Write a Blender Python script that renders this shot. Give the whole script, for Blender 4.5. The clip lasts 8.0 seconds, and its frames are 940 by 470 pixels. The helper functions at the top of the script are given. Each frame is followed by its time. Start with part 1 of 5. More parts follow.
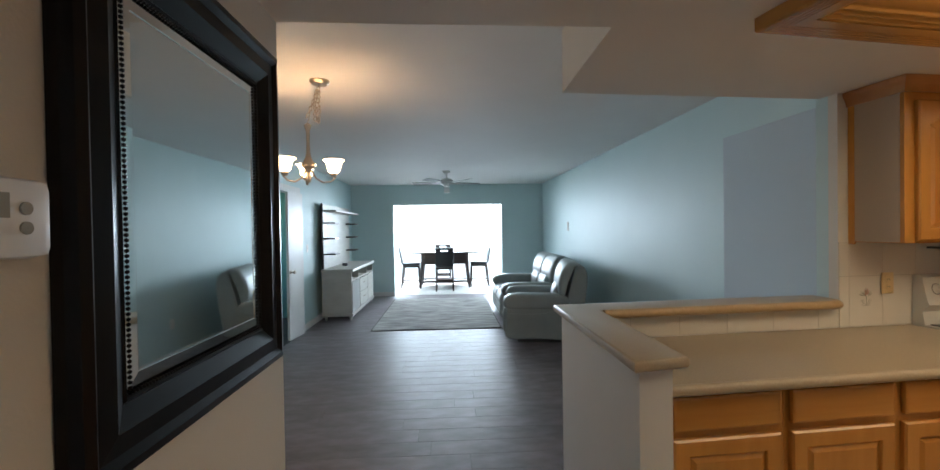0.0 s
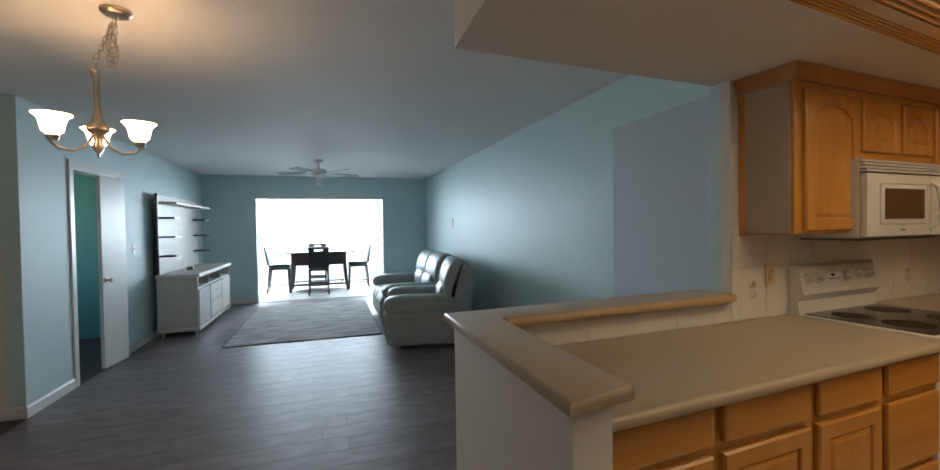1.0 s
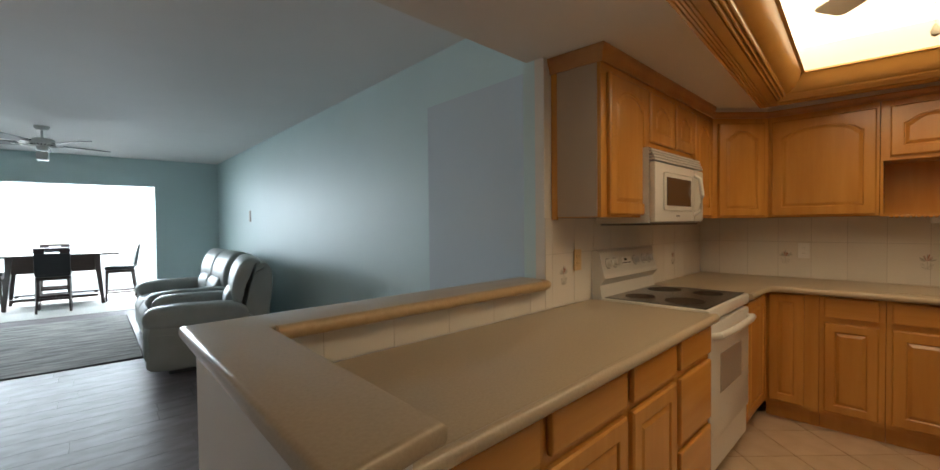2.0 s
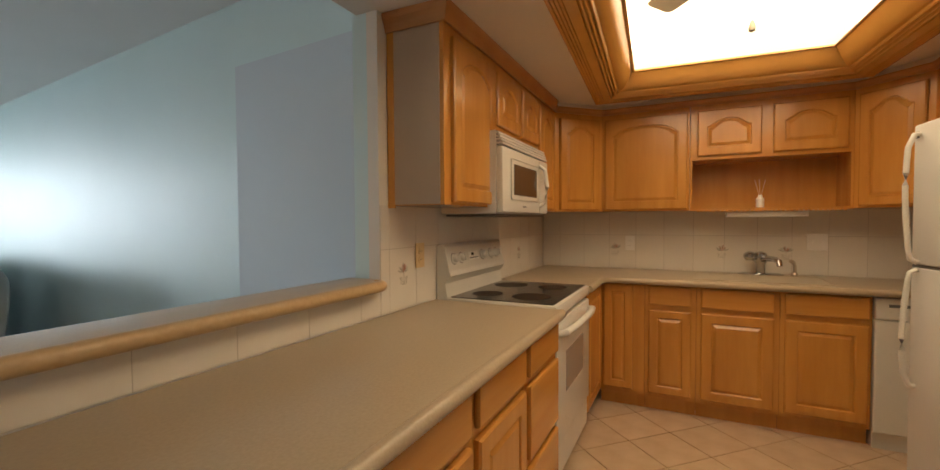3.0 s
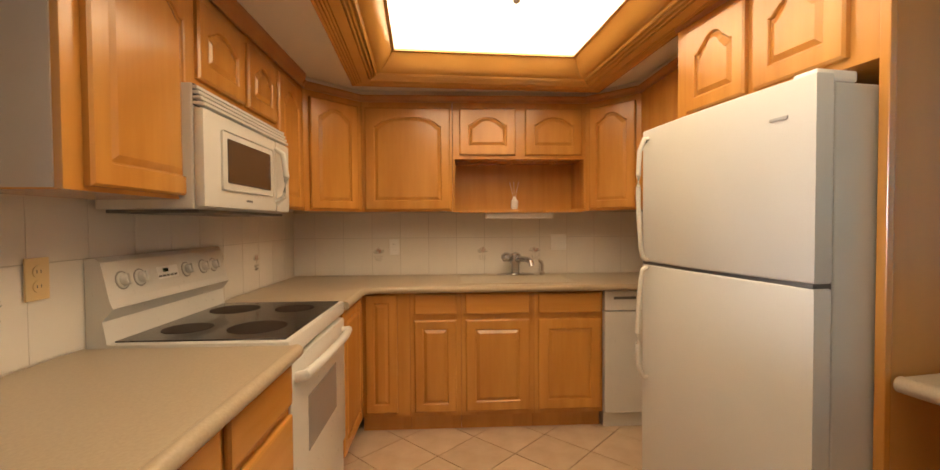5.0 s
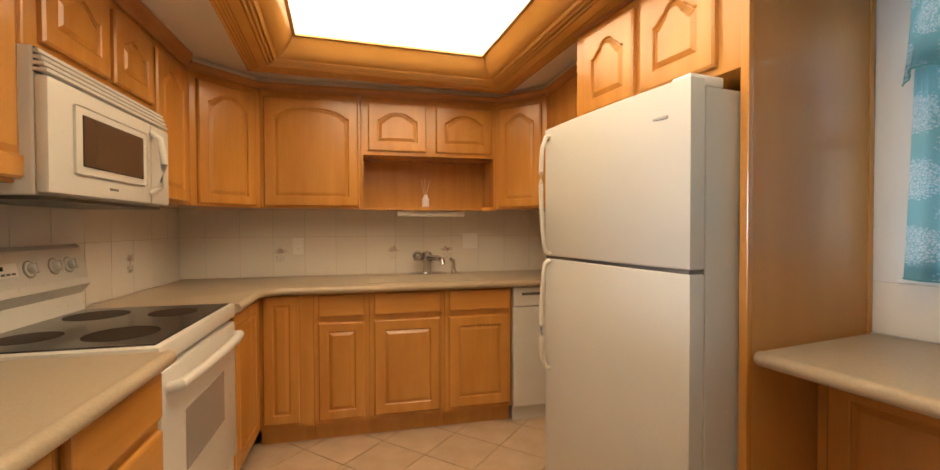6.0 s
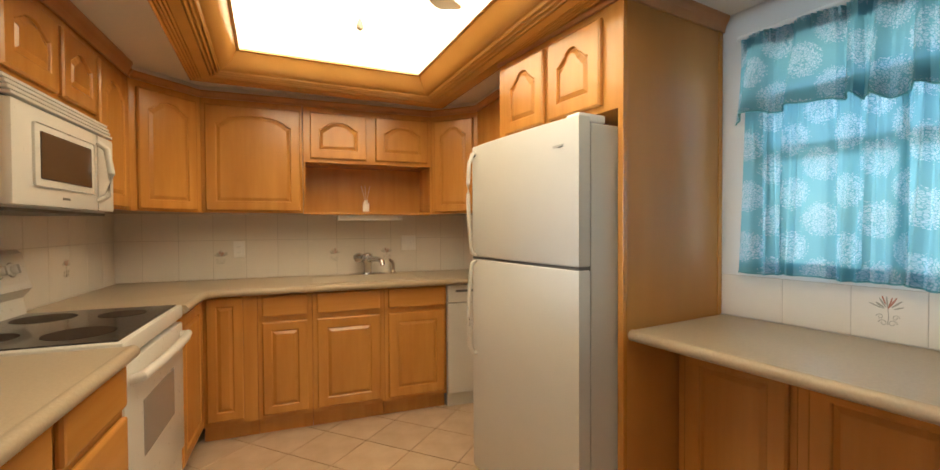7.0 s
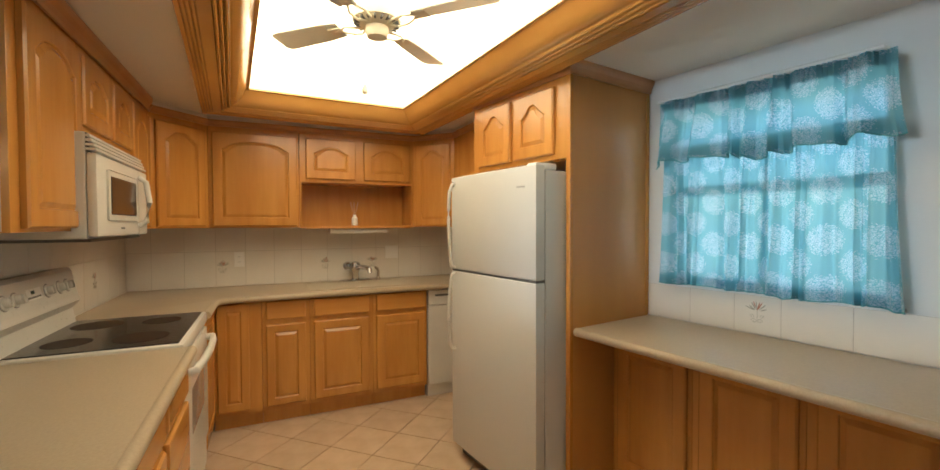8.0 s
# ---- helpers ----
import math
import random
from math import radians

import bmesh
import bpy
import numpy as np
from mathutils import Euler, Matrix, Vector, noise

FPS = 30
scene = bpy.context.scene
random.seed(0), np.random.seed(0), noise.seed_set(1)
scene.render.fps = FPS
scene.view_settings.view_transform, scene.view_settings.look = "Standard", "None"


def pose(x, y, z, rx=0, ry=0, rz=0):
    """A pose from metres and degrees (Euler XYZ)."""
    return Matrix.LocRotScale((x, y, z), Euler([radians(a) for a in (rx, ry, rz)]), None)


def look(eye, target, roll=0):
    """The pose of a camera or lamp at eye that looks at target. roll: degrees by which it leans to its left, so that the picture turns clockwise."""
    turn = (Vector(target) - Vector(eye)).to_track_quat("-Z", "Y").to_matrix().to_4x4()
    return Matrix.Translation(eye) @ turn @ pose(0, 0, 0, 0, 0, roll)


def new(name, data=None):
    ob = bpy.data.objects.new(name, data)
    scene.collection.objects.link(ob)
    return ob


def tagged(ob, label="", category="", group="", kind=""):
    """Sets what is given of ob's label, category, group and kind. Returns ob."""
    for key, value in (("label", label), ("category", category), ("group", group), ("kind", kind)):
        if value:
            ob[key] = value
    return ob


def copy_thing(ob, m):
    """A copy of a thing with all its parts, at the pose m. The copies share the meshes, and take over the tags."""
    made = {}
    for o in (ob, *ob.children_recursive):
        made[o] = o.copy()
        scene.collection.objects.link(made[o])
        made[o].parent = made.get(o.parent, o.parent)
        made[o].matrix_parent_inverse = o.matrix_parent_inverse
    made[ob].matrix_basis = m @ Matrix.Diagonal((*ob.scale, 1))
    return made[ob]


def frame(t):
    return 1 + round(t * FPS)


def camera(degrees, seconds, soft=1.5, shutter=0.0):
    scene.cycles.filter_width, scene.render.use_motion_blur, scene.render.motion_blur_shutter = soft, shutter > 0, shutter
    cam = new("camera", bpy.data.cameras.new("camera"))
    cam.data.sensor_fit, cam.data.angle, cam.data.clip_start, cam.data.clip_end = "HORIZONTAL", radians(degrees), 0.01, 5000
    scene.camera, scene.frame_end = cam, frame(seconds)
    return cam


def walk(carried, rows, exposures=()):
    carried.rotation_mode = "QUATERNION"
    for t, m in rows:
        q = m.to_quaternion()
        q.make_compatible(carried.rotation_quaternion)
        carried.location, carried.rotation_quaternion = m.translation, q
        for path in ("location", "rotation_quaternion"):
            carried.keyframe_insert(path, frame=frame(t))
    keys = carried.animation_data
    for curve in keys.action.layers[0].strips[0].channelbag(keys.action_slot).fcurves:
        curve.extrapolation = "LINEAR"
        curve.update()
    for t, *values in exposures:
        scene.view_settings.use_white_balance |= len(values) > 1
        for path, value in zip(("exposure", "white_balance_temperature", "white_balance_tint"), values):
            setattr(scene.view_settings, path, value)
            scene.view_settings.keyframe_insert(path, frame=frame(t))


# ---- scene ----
cam = camera(93.5, 8.0)
PATH = [
    (0, (0.287, 0.257, 1.473), (0.542, 2.241, 1.447), -0.9),
    (0.5, (0.329, 0.498, 1.456), (0.789, 2.444, 1.424), -0.9),
    (1, (0.41, 0.746, 1.433), (1.173, 2.594, 1.394), -0.9),
    (1.5, (0.545, 0.927, 1.383), (1.671, 2.58, 1.342), -0.8),
    (2, (0.717, 1.066, 1.344), (2.136, 2.475, 1.297), -0.6),
    (2.2, (0.787, 1.109, 1.322), (2.304, 2.412, 1.277), -0.5),
    (3.3, (1.174, 1.238, 1.302), (3.041, 1.952, 1.24), -0.4),
    (3.5, (1.239, 1.249, 1.298), (3.147, 1.847, 1.242), -0.5),
    (4, (1.377, 1.267, 1.289), (3.351, 1.587, 1.24), -0.6),
    (4.5, (1.521, 1.26, 1.302), (3.517, 1.367, 1.248), -0.5),
    (6, (1.613, 1.179, 1.251), (3.558, 0.716, 1.215), -0.2),
    (6.5, (1.522, 1.178, 1.258), (3.432, 0.587, 1.22), -0.2),
    (7, (1.345, 1.217, 1.275), (3.213, 0.503, 1.237), -0.3),
    (7.5, (1.153, 1.274, 1.312), (2.982, 0.465, 1.271), -0.3),
    (8, (0.939, 1.429, 1.393), (2.756, 0.594, 1.344), -0.2),
]
EXPOSURES = [(0.0, 1.60, 6000, 10), (1.0, 1.36, 6050, 10), (1.5, 1.30, 6150, 10), (2.0, 1.48, 6350, 11), (3.5, 2.10, 6550, 14), (4.5, 2.32, 6550, 15), (6.0, 2.34, 6450, 14), (7.0, 2.36, 6000, 7), (8.0, 2.24, 5800, 4)]
walk(cam, [(t, look(eye, target, roll)) for t, eye, target, roll in PATH], EXPOSURES)

# ---- light ----
world = bpy.data.worlds.new("sky")
scene.world = world
world.use_nodes = True
wn = world.node_tree
sky = wn.nodes.new("ShaderNodeTexSky")
sky.sky_type = "NISHITA"
sky.sun_disc = False
sky.sun_elevation = radians(48)
sky.sun_rotation = radians(25)
wn.nodes["Background"].inputs[1].default_value = 0.15
wn.links.new(sky.outputs[0], wn.nodes["Background"].inputs[0])
sun_data = bpy.data.lights.new("sun", "SUN")
sun_data.energy = 5.0
sun_data.angle = radians(0.5)
sun_data.color = (1.0, 0.95, 0.88)
sun = new("sun", sun_data)
sun.matrix_world = look((6, 24, 20), (1.2, 11.4, 0))
day_data = bpy.data.lights.new("sky_light", "AREA")
day_data.shape, day_data.size, day_data.size_y = "RECTANGLE", 5.2, 1.3
day_data.energy = 195
day_data.color = (0.80, 0.92, 1.0)
sky_light = new("sky_light", day_data)
pane_data = bpy.data.lights.new("window_light", "AREA")
pane_data.shape, pane_data.size, pane_data.size_y = "RECTANGLE", 0.92, 0.98
pane_data.energy = 0.45
pane_data.color = (0.80, 0.92, 1.0)
window_light = new("window_light", pane_data)

# ---- the three parts of the plan ----
# kitchen: straight on x and y; living room and hall: turned a little; window side of the kitchen: turned the other way
K = Matrix.Identity(4)
L = pose(1.01, 2.456, 0, 0, 0, -4.6)
W = pose(2.743, -0.504, 0, 0, 0, 9.0)
CEIL, KCEIL = 2.49, 2.17
window_light.matrix_world = W @ look((-0.545, -0.30, 1.60), (-0.545, 1.0, 1.50))
sky_light.matrix_world = L @ look((-0.4, 11.24, 1.65), (-0.4, 9.0, 1.35))


# ---- materials ----
def mat(name, base, rough=0.5, metal=0.0, dark=None, scale=(6, 6, 6), fine=60, bump=0.02, spread=0.5, coat=0.0, island=0.0, rnd=0.0):
    """A surface with variation at two scales and a fine relief."""
    m = bpy.data.materials.new(name)
    m.use_nodes = True
    t = m.node_tree
    n, lk = t.nodes, t.links
    b = n["Principled BSDF"]
    co = n.new("ShaderNodeTexCoord")
    mp = n.new("ShaderNodeMapping")
    mp.inputs["Scale"].default_value = scale
    lk.new(co.outputs["Object"], mp.inputs[0])
    n1 = n.new("ShaderNodeTexNoise")
    n1.inputs["Scale"].default_value = 1.0
    n1.inputs["Detail"].default_value = 5
    lk.new(mp.outputs[0], n1.inputs[0])
    n2 = n.new("ShaderNodeTexNoise")
    n2.inputs["Scale"].default_value = fine
    n2.inputs["Detail"].default_value = 3
    lk.new(co.outputs["Object"], n2.inputs[0])
    dark = dark or tuple(c * 0.955 for c in base)
    mix = n.new("ShaderNodeMix")
    mix.data_type = "RGBA"
    mix.inputs[6].default_value = (*dark, 1)
    mix.inputs[7].default_value = (*base, 1)
    mr = n.new("ShaderNodeMapRange")
    mr.inputs[1].default_value, mr.inputs[2].default_value = 0.5 - spread / 2, 0.5 + spread / 2
    lk.new(n1.outputs[0], mr.inputs[0])
    lk.new(mr.outputs[0], mix.inputs[0])
    out = mix.outputs[2]
    if rnd:
        oi = n.new("ShaderNodeObjectInfo")
        hs = n.new("ShaderNodeHueSaturation")
        rr = n.new("ShaderNodeMapRange")
        rr.inputs[3].default_value, rr.inputs[4].default_value = 1 - rnd, 1 + rnd
        lk.new(oi.outputs["Random"], rr.inputs[0])
        lk.new(rr.outputs[0], hs.inputs["Value"])
        lk.new(out, hs.inputs["Color"])
        out = hs.outputs[0]
    lk.new(out, b.inputs["Base Color"])
    r2 = n.new("ShaderNodeMapRange")
    r2.inputs[3].default_value, r2.inputs[4].default_value = max(rough - 0.02, 0.02), min(rough + 0.025, 1)
    lk.new(n2.outputs[0], r2.inputs[0])
    lk.new(r2.outputs[0], b.inputs["Roughness"])
    b.inputs["Metallic"].default_value = metal
    b.inputs["Coat Weight"].default_value = coat
    b.inputs["Coat Roughness"].default_value = 0.15
    if bump:
        bp = n.new("ShaderNodeBump")
        bp.inputs["Strength"].default_value = bump * 10
        bp.inputs["Distance"].default_value = 0.002
        lk.new(n2.outputs[0], bp.inputs["Height"])
        lk.new(bp.outputs[0], b.inputs["Normal"])
    return m


def glow(name, colour, strength):
    m = mat(name, (0.9, 0.9, 0.9), 0.4, bump=0)
    b = m.node_tree.nodes["Principled BSDF"]
    b.inputs["Emission Color"].default_value = (*colour, 1)
    b.inputs["Emission Strength"].default_value = strength
    return m


def glass(name, tint=(1, 1, 1), rough=0.0):
    m = bpy.data.materials.new(name)
    m.use_nodes = True
    b = m.node_tree.nodes["Principled BSDF"]
    b.inputs["Base Color"].default_value = (*tint, 1)
    b.inputs["Roughness"].default_value = rough
    b.inputs["Transmission Weight"].default_value = 1.0
    b.inputs["IOR"].default_value = 1.45
    return m


def medallions(name):
    """Sheer aqua cloth with round lace flowers in a staggered grid; thin, so daylight and the window bars show through."""
    m = bpy.data.materials.new(name)
    m.use_nodes = True
    t = m.node_tree
    n, lk = t.nodes, t.links
    b = n["Principled BSDF"]
    uv = n.new("ShaderNodeTexCoord")
    sep = n.new("ShaderNodeSeparateXYZ")
    lk.new(uv.outputs["UV"], sep.inputs[0])

    def math_node(op, a, c=None):
        k = n.new("ShaderNodeMath")
        k.operation = op
        for slot, v in ((0, a), (1, c)):
            if v is None:
                continue
            if isinstance(v, (int, float)):
                k.inputs[slot].default_value = v
            else:
                lk.new(v, k.inputs[slot])
        return k.outputs[0]

    vor = n.new("ShaderNodeTexNoise")
    vor.inputs["Scale"].default_value = 150
    vor.inputs["Detail"].default_value = 1.0
    lk.new(uv.outputs["UV"], vor.inputs["Vector"])

    def dots(ox, oy, pitch, radius):
        fx = math_node("SUBTRACT", math_node("FRACT", math_node("ADD", math_node("DIVIDE", sep.outputs[0], pitch), ox)), 0.5)
        fy = math_node("SUBTRACT", math_node("FRACT", math_node("ADD", math_node("DIVIDE", sep.outputs[1], pitch), oy)), 0.5)
        r = math_node("SQRT", math_node("ADD", math_node("MULTIPLY", fx, fx), math_node("MULTIPLY", fy, fy)))
        edge = math_node("ADD", r, math_node("MULTIPLY", math_node("SUBTRACT", vor.outputs[0], 0.5), 0.28))
        fill = math_node("LESS_THAN", edge, radius)
        rings = math_node("ADD", 0.86, math_node("MULTIPLY", math_node("COSINE", math_node("MULTIPLY", r, 62.0)), 0.14))
        return math_node("MULTIPLY", fill, rings)

    both = math_node("MAXIMUM", dots(0, 0, 0.20, 0.29), dots(0.5, 0.5, 0.20, 0.29))
    cells = n.new("ShaderNodeTexVoronoi")
    cells.feature = "DISTANCE_TO_EDGE"
    cells.inputs["Scale"].default_value = 125
    lk.new(uv.outputs["UV"], cells.inputs["Vector"])
    lace = math_node("GREATER_THAN", cells.outputs["Distance"], 0.085)
    mask = math_node("MULTIPLY", both, lace)
    mix = n.new("ShaderNodeMix")
    mix.data_type = "RGBA"
    mix.inputs[6].default_value = (0.26, 0.53, 0.61, 1)
    mix.inputs[7].default_value = (0.70, 0.78, 0.86, 1)
    lk.new(mask, mix.inputs[0])
    lk.new(mix.outputs[2], b.inputs["Base Color"])
    b.inputs["Roughness"].default_value = 0.85
    weave = n.new("ShaderNodeTexNoise")
    weave.inputs["Scale"].default_value = 900
    lk.new(uv.outputs["UV"], weave.inputs["Vector"])
    bp = n.new("ShaderNodeBump")
    bp.inputs["Strength"].default_value = 0.25
    bp.inputs["Distance"].default_value = 0.001
    lk.new(weave.outputs[0], bp.inputs["Height"])
    lk.new(bp.outputs[0], b.inputs["Normal"])
    tr = n.new("ShaderNodeBsdfTranslucent")
    lk.new(mix.outputs[2], tr.inputs[0])
    ms = n.new("ShaderNodeMixShader")
    ms.inputs[0].default_value = 0.60
    lk.new(b.outputs[0], ms.inputs[1])
    lk.new(tr.outputs[0], ms.inputs[2])
    sheer = n.new("ShaderNodeBsdfTransparent")
    sheer.inputs[0].default_value = (0.55, 0.85, 0.90, 1)
    gap = n.new("ShaderNodeMixShader")
    gap.inputs[0].default_value = 0.06
    lk.new(ms.outputs[0], gap.inputs[1])
    lk.new(sheer.outputs[0], gap.inputs[2])
    lk.new(gap.outputs[0], n["Material Output"].inputs[0])
    return m


M_MAPLE = mat("honey_maple", (0.63, 0.300, 0.064), 0.26, dark=(0.49, 0.205, 0.038), scale=(13, 13, 1.5), fine=90, bump=0, coat=0.45, rnd=0.06)
M_MAPLE_H = mat("honey_maple_crosswise", (0.63, 0.300, 0.064), 0.26, dark=(0.49, 0.205, 0.038), scale=(1.5, 13, 13), fine=90, bump=0, coat=0.45, rnd=0.06)
M_MOULD = mat("honey_moulding", (0.66, 0.35, 0.088), 0.20, dark=(0.54, 0.265, 0.060), scale=(3, 3, 5), fine=30, bump=0, coat=0.7)
M_CROWN = mat("reddish_crown_moulding", (0.53, 0.255, 0.078), 0.33, dark=(0.41, 0.165, 0.046), scale=(7, 7, 9), fine=60, bump=0, coat=0.2)
M_PANELW = mat("plain_maple_veneer", (0.56, 0.265, 0.056), 0.46, dark=(0.47, 0.205, 0.040), scale=(5, 5, 0.7), fine=90, bump=0, coat=0.05)
M_LIGHTBOX = mat("bright_white_lightbox_paint", (0.90, 0.89, 0.87), 0.6, bump=0.004)
M_SIDE = mat("beige_cabinet_side", (0.52, 0.41, 0.30), 0.5, dark=(0.47, 0.365, 0.265), scale=(2, 2, 1), bump=0.01)
M_WALLK = mat("warm_white_wall_paint", (0.78, 0.73, 0.65), 0.55, scale=(2, 2, 2), fine=140, bump=0.03, dark=(0.74, 0.69, 0.61))
M_WALLW = mat("white_wall_paint", (0.78, 0.77, 0.75), 0.55, scale=(2, 2, 2), fine=140, bump=0.03, dark=(0.74, 0.73, 0.71))
# greyer copy of the white paint; the window wall's shade is in its colour
M_WALLW_SHADED = mat("white_wall_paint_shaded", (0.70, 0.695, 0.68), 0.6, scale=(2, 2, 2), fine=140, bump=0.02, dark=(0.66, 0.655, 0.64))
M_AQUA = mat("pale_aqua_satin_paint", (0.62, 0.77, 0.775), 0.53, scale=(1.3, 1.3, 1.3), fine=55, bump=0.03, dark=(0.58, 0.735, 0.74))
M_GREEN = mat("sea_green_paint", (0.20, 0.48, 0.42), 0.5, scale=(2, 2, 2), fine=120, bump=0.02)
M_CEIL = mat("ceiling_paint", (0.87, 0.865, 0.85), 0.75, scale=(2, 2, 2), fine=160, bump=0.05, dark=(0.84, 0.835, 0.82))
# ceiling paint, duller and warmer: the lowered ceiling's shade is put into its colour
M_CEIL_SHADED = mat("ceiling_paint_warm_shaded", (0.80, 0.745, 0.67), 0.75, scale=(2, 2, 2), fine=160, bump=0.05, dark=(0.77, 0.715, 0.64))
M_TRIM = mat("white_gloss_trim", (0.78, 0.78, 0.76), 0.35, bump=0)
M_COUNTER = mat("beige_speckled_laminate", (0.485, 0.395, 0.275), 0.30, dark=(0.415, 0.33, 0.225), scale=(130, 130, 130), fine=260, bump=0, spread=0.5)
M_NOSE = mat("tan_laminate_edge", (0.56, 0.40, 0.22), 0.34, dark=(0.48, 0.33, 0.17), scale=(60, 60, 60), bump=0.004)
M_TILE = mat("cream_glazed_tile", (0.80, 0.76, 0.69), 0.24, dark=(0.73, 0.685, 0.61), scale=(5, 5, 5), fine=25, bump=0, spread=0.9, rnd=0.02)
M_GROUT = mat("grey_grout", (0.52, 0.475, 0.415), 0.8)
M_FTILE = mat("tan_stone_floor_tile", (0.62, 0.47, 0.33), 0.32, dark=(0.50, 0.35, 0.22), scale=(7, 7, 7), fine=70, bump=0.01, spread=0.45, rnd=0.05)
M_FGROUT = mat("brown_floor_grout", (0.26, 0.19, 0.13), 0.85)
M_PLANK = mat("grey_washed_laminate", (0.245, 0.217, 0.227), 0.46, dark=(0.155, 0.131, 0.138), scale=(5, 10, 5), fine=38, bump=0.02, spread=0.42, rnd=0.09)
M_PLANK.node_tree.nodes["Principled BSDF"].inputs["Specular IOR Level"].default_value = 0.25
M_JOINT = mat("dark_floor_joint", (0.08, 0.075, 0.07), 0.8)
M_WHITE = mat("white_enamel", (0.69, 0.67, 0.62), 0.28, bump=0, coat=0.2)
M_FRIDGE = mat("white_textured_enamel", (0.60, 0.60, 0.585), 0.36, fine=350, bump=0.03, dark=(0.585, 0.585, 0.57))
M_GREYGAP = mat("grey_gasket", (0.12, 0.12, 0.12), 0.6)
M_BLACKGL = mat("black_ceramic_glass", (0.040, 0.039, 0.040), 0.10, bump=0, dark=(0.034, 0.033, 0.034))
M_BURNER = mat("burner_ring_print", (0.020, 0.011, 0.008), 0.5, bump=0)
M_DKWIN = mat("smoked_window", (0.06, 0.04, 0.028), 0.12, bump=0)
M_CHROME = mat("chrome", (0.55, 0.55, 0.56), 0.10, metal=1.0, bump=0)
M_NICKEL = mat("brushed_nickel", (0.55, 0.47, 0.38), 0.32, metal=1.0, bump=0.01)
M_BLACK = mat("black_lacquer", (0.008, 0.007, 0.007), 0.30, bump=0, dark=(0.006, 0.005, 0.005))
M_BLACK.node_tree.nodes["Principled BSDF"].inputs["Specular IOR Level"].default_value = 0.22
M_MIRROR = mat("silvered_glass", (0.82, 0.86, 0.86), 0.02, metal=1.0, bump=0, dark=(0.82, 0.86, 0.86))
M_LEATHER = mat("grey_green_leather", (0.41, 0.44, 0.425), 0.44, dark=(0.34, 0.37, 0.355), scale=(5, 5, 5), fine=170, bump=0.04)
M_LEATHER.node_tree.nodes["Principled BSDF"].inputs["Specular IOR Level"].default_value = 0.32
M_WASH = mat("whitewashed_wood", (0.66, 0.63, 0.58), 0.45, dark=(0.55, 0.52, 0.47), scale=(3, 3, 12), fine=80, bump=0.02)
M_ESPRESSO = mat("espresso_wood", (0.035, 0.018, 0.013), 0.3, dark=(0.02, 0.01, 0.008), scale=(3, 3, 12), bump=0.006)
M_DKLEATHER = mat("black_leather", (0.02, 0.02, 0.022), 0.35, bump=0.02)
M_RUG = mat("grey_woven_rug", (0.54, 0.525, 0.50), 0.95, dark=(0.24, 0.23, 0.22), scale=(2.6, 15, 3), fine=200, bump=0.2, spread=0.28)
M_RUGEDGE = mat("dark_rug_binding", (0.05, 0.04, 0.035), 0.9)
M_ALMOND = mat("almond_plastic", (0.70, 0.52, 0.27), 0.4, bump=0)
M_PLASTIC = mat("white_plastic", (0.86, 0.845, 0.81), 0.4, bump=0)
M_RED = mat("red_leaf_glaze", (0.42, 0.16, 0.10), 0.35, bump=0)
M_SAGE = mat("grey_leaf_glaze", (0.36, 0.34, 0.28), 0.35, bump=0)
M_FANW = mat("cream_fan_enamel", (0.78, 0.73, 0.60), 0.4, bump=0.002)
M_BLADE = mat("cream_fan_blade", (0.78, 0.78, 0.70), 0.45, bump=0.004)
M_GLOBE = glow("lit_frosted_glass", (1.0, 0.60, 0.29), 6.8)
M_PANEL = glow("lit_ceiling_panel", (1.0, 0.785, 0.485), 1.12)
M_GREENLED = mat("dark_green_display", (0.012, 0.05, 0.018), 0.2, bump=0)
M_PANE = glass("window_glass")
M_CURTAIN = medallions("teal_medallion_cotton")
M_OUT = mat("outdoor_ground", (0.30, 0.32, 0.24), 0.9, scale=(0.4, 0.4, 0.4))
M_REED = mat("pale_reed", (0.62, 0.48, 0.30), 0.7)
M_DIAL = mat("grey_dial_print", (0.28, 0.27, 0.25), 0.45, bump=0)
M_NAME = mat("silver_nameplate", (0.40, 0.40, 0.40), 0.4, bump=0)
M_GREYBLADE = mat("grey_fan_blade", (0.24, 0.25, 0.25), 0.5, scale=(3, 12, 3), bump=0.004)
M_HEM = mat("doubled_teal_hem", (0.15, 0.40, 0.42), 0.85, fine=500, bump=0.03)
M_STEEL = mat("grey_vent_steel", (0.16, 0.16, 0.16), 0.4, metal=0.6)


# ---- mesh helpers ----
def box(bm, x0, y0, z0, x1, y1, z1, bevel=0.0, m=None):
    got = bmesh.ops.create_cube(bm, size=1.0)["verts"]
    for v in got:
        v.co = Vector(((x0 + x1) / 2 + v.co.x * (x1 - x0), (y0 + y1) / 2 + v.co.y * (y1 - y0), (z0 + z1) / 2 + v.co.z * (z1 - z0)))
    if m is not None:
        bmesh.ops.transform(bm, matrix=m, verts=got)
    if bevel:
        edges = list({e for v in got for e in v.link_edges})
        bmesh.ops.bevel(bm, geom=edges, offset=bevel, segments=2, affect="EDGES", profile=0.6)
    return bm


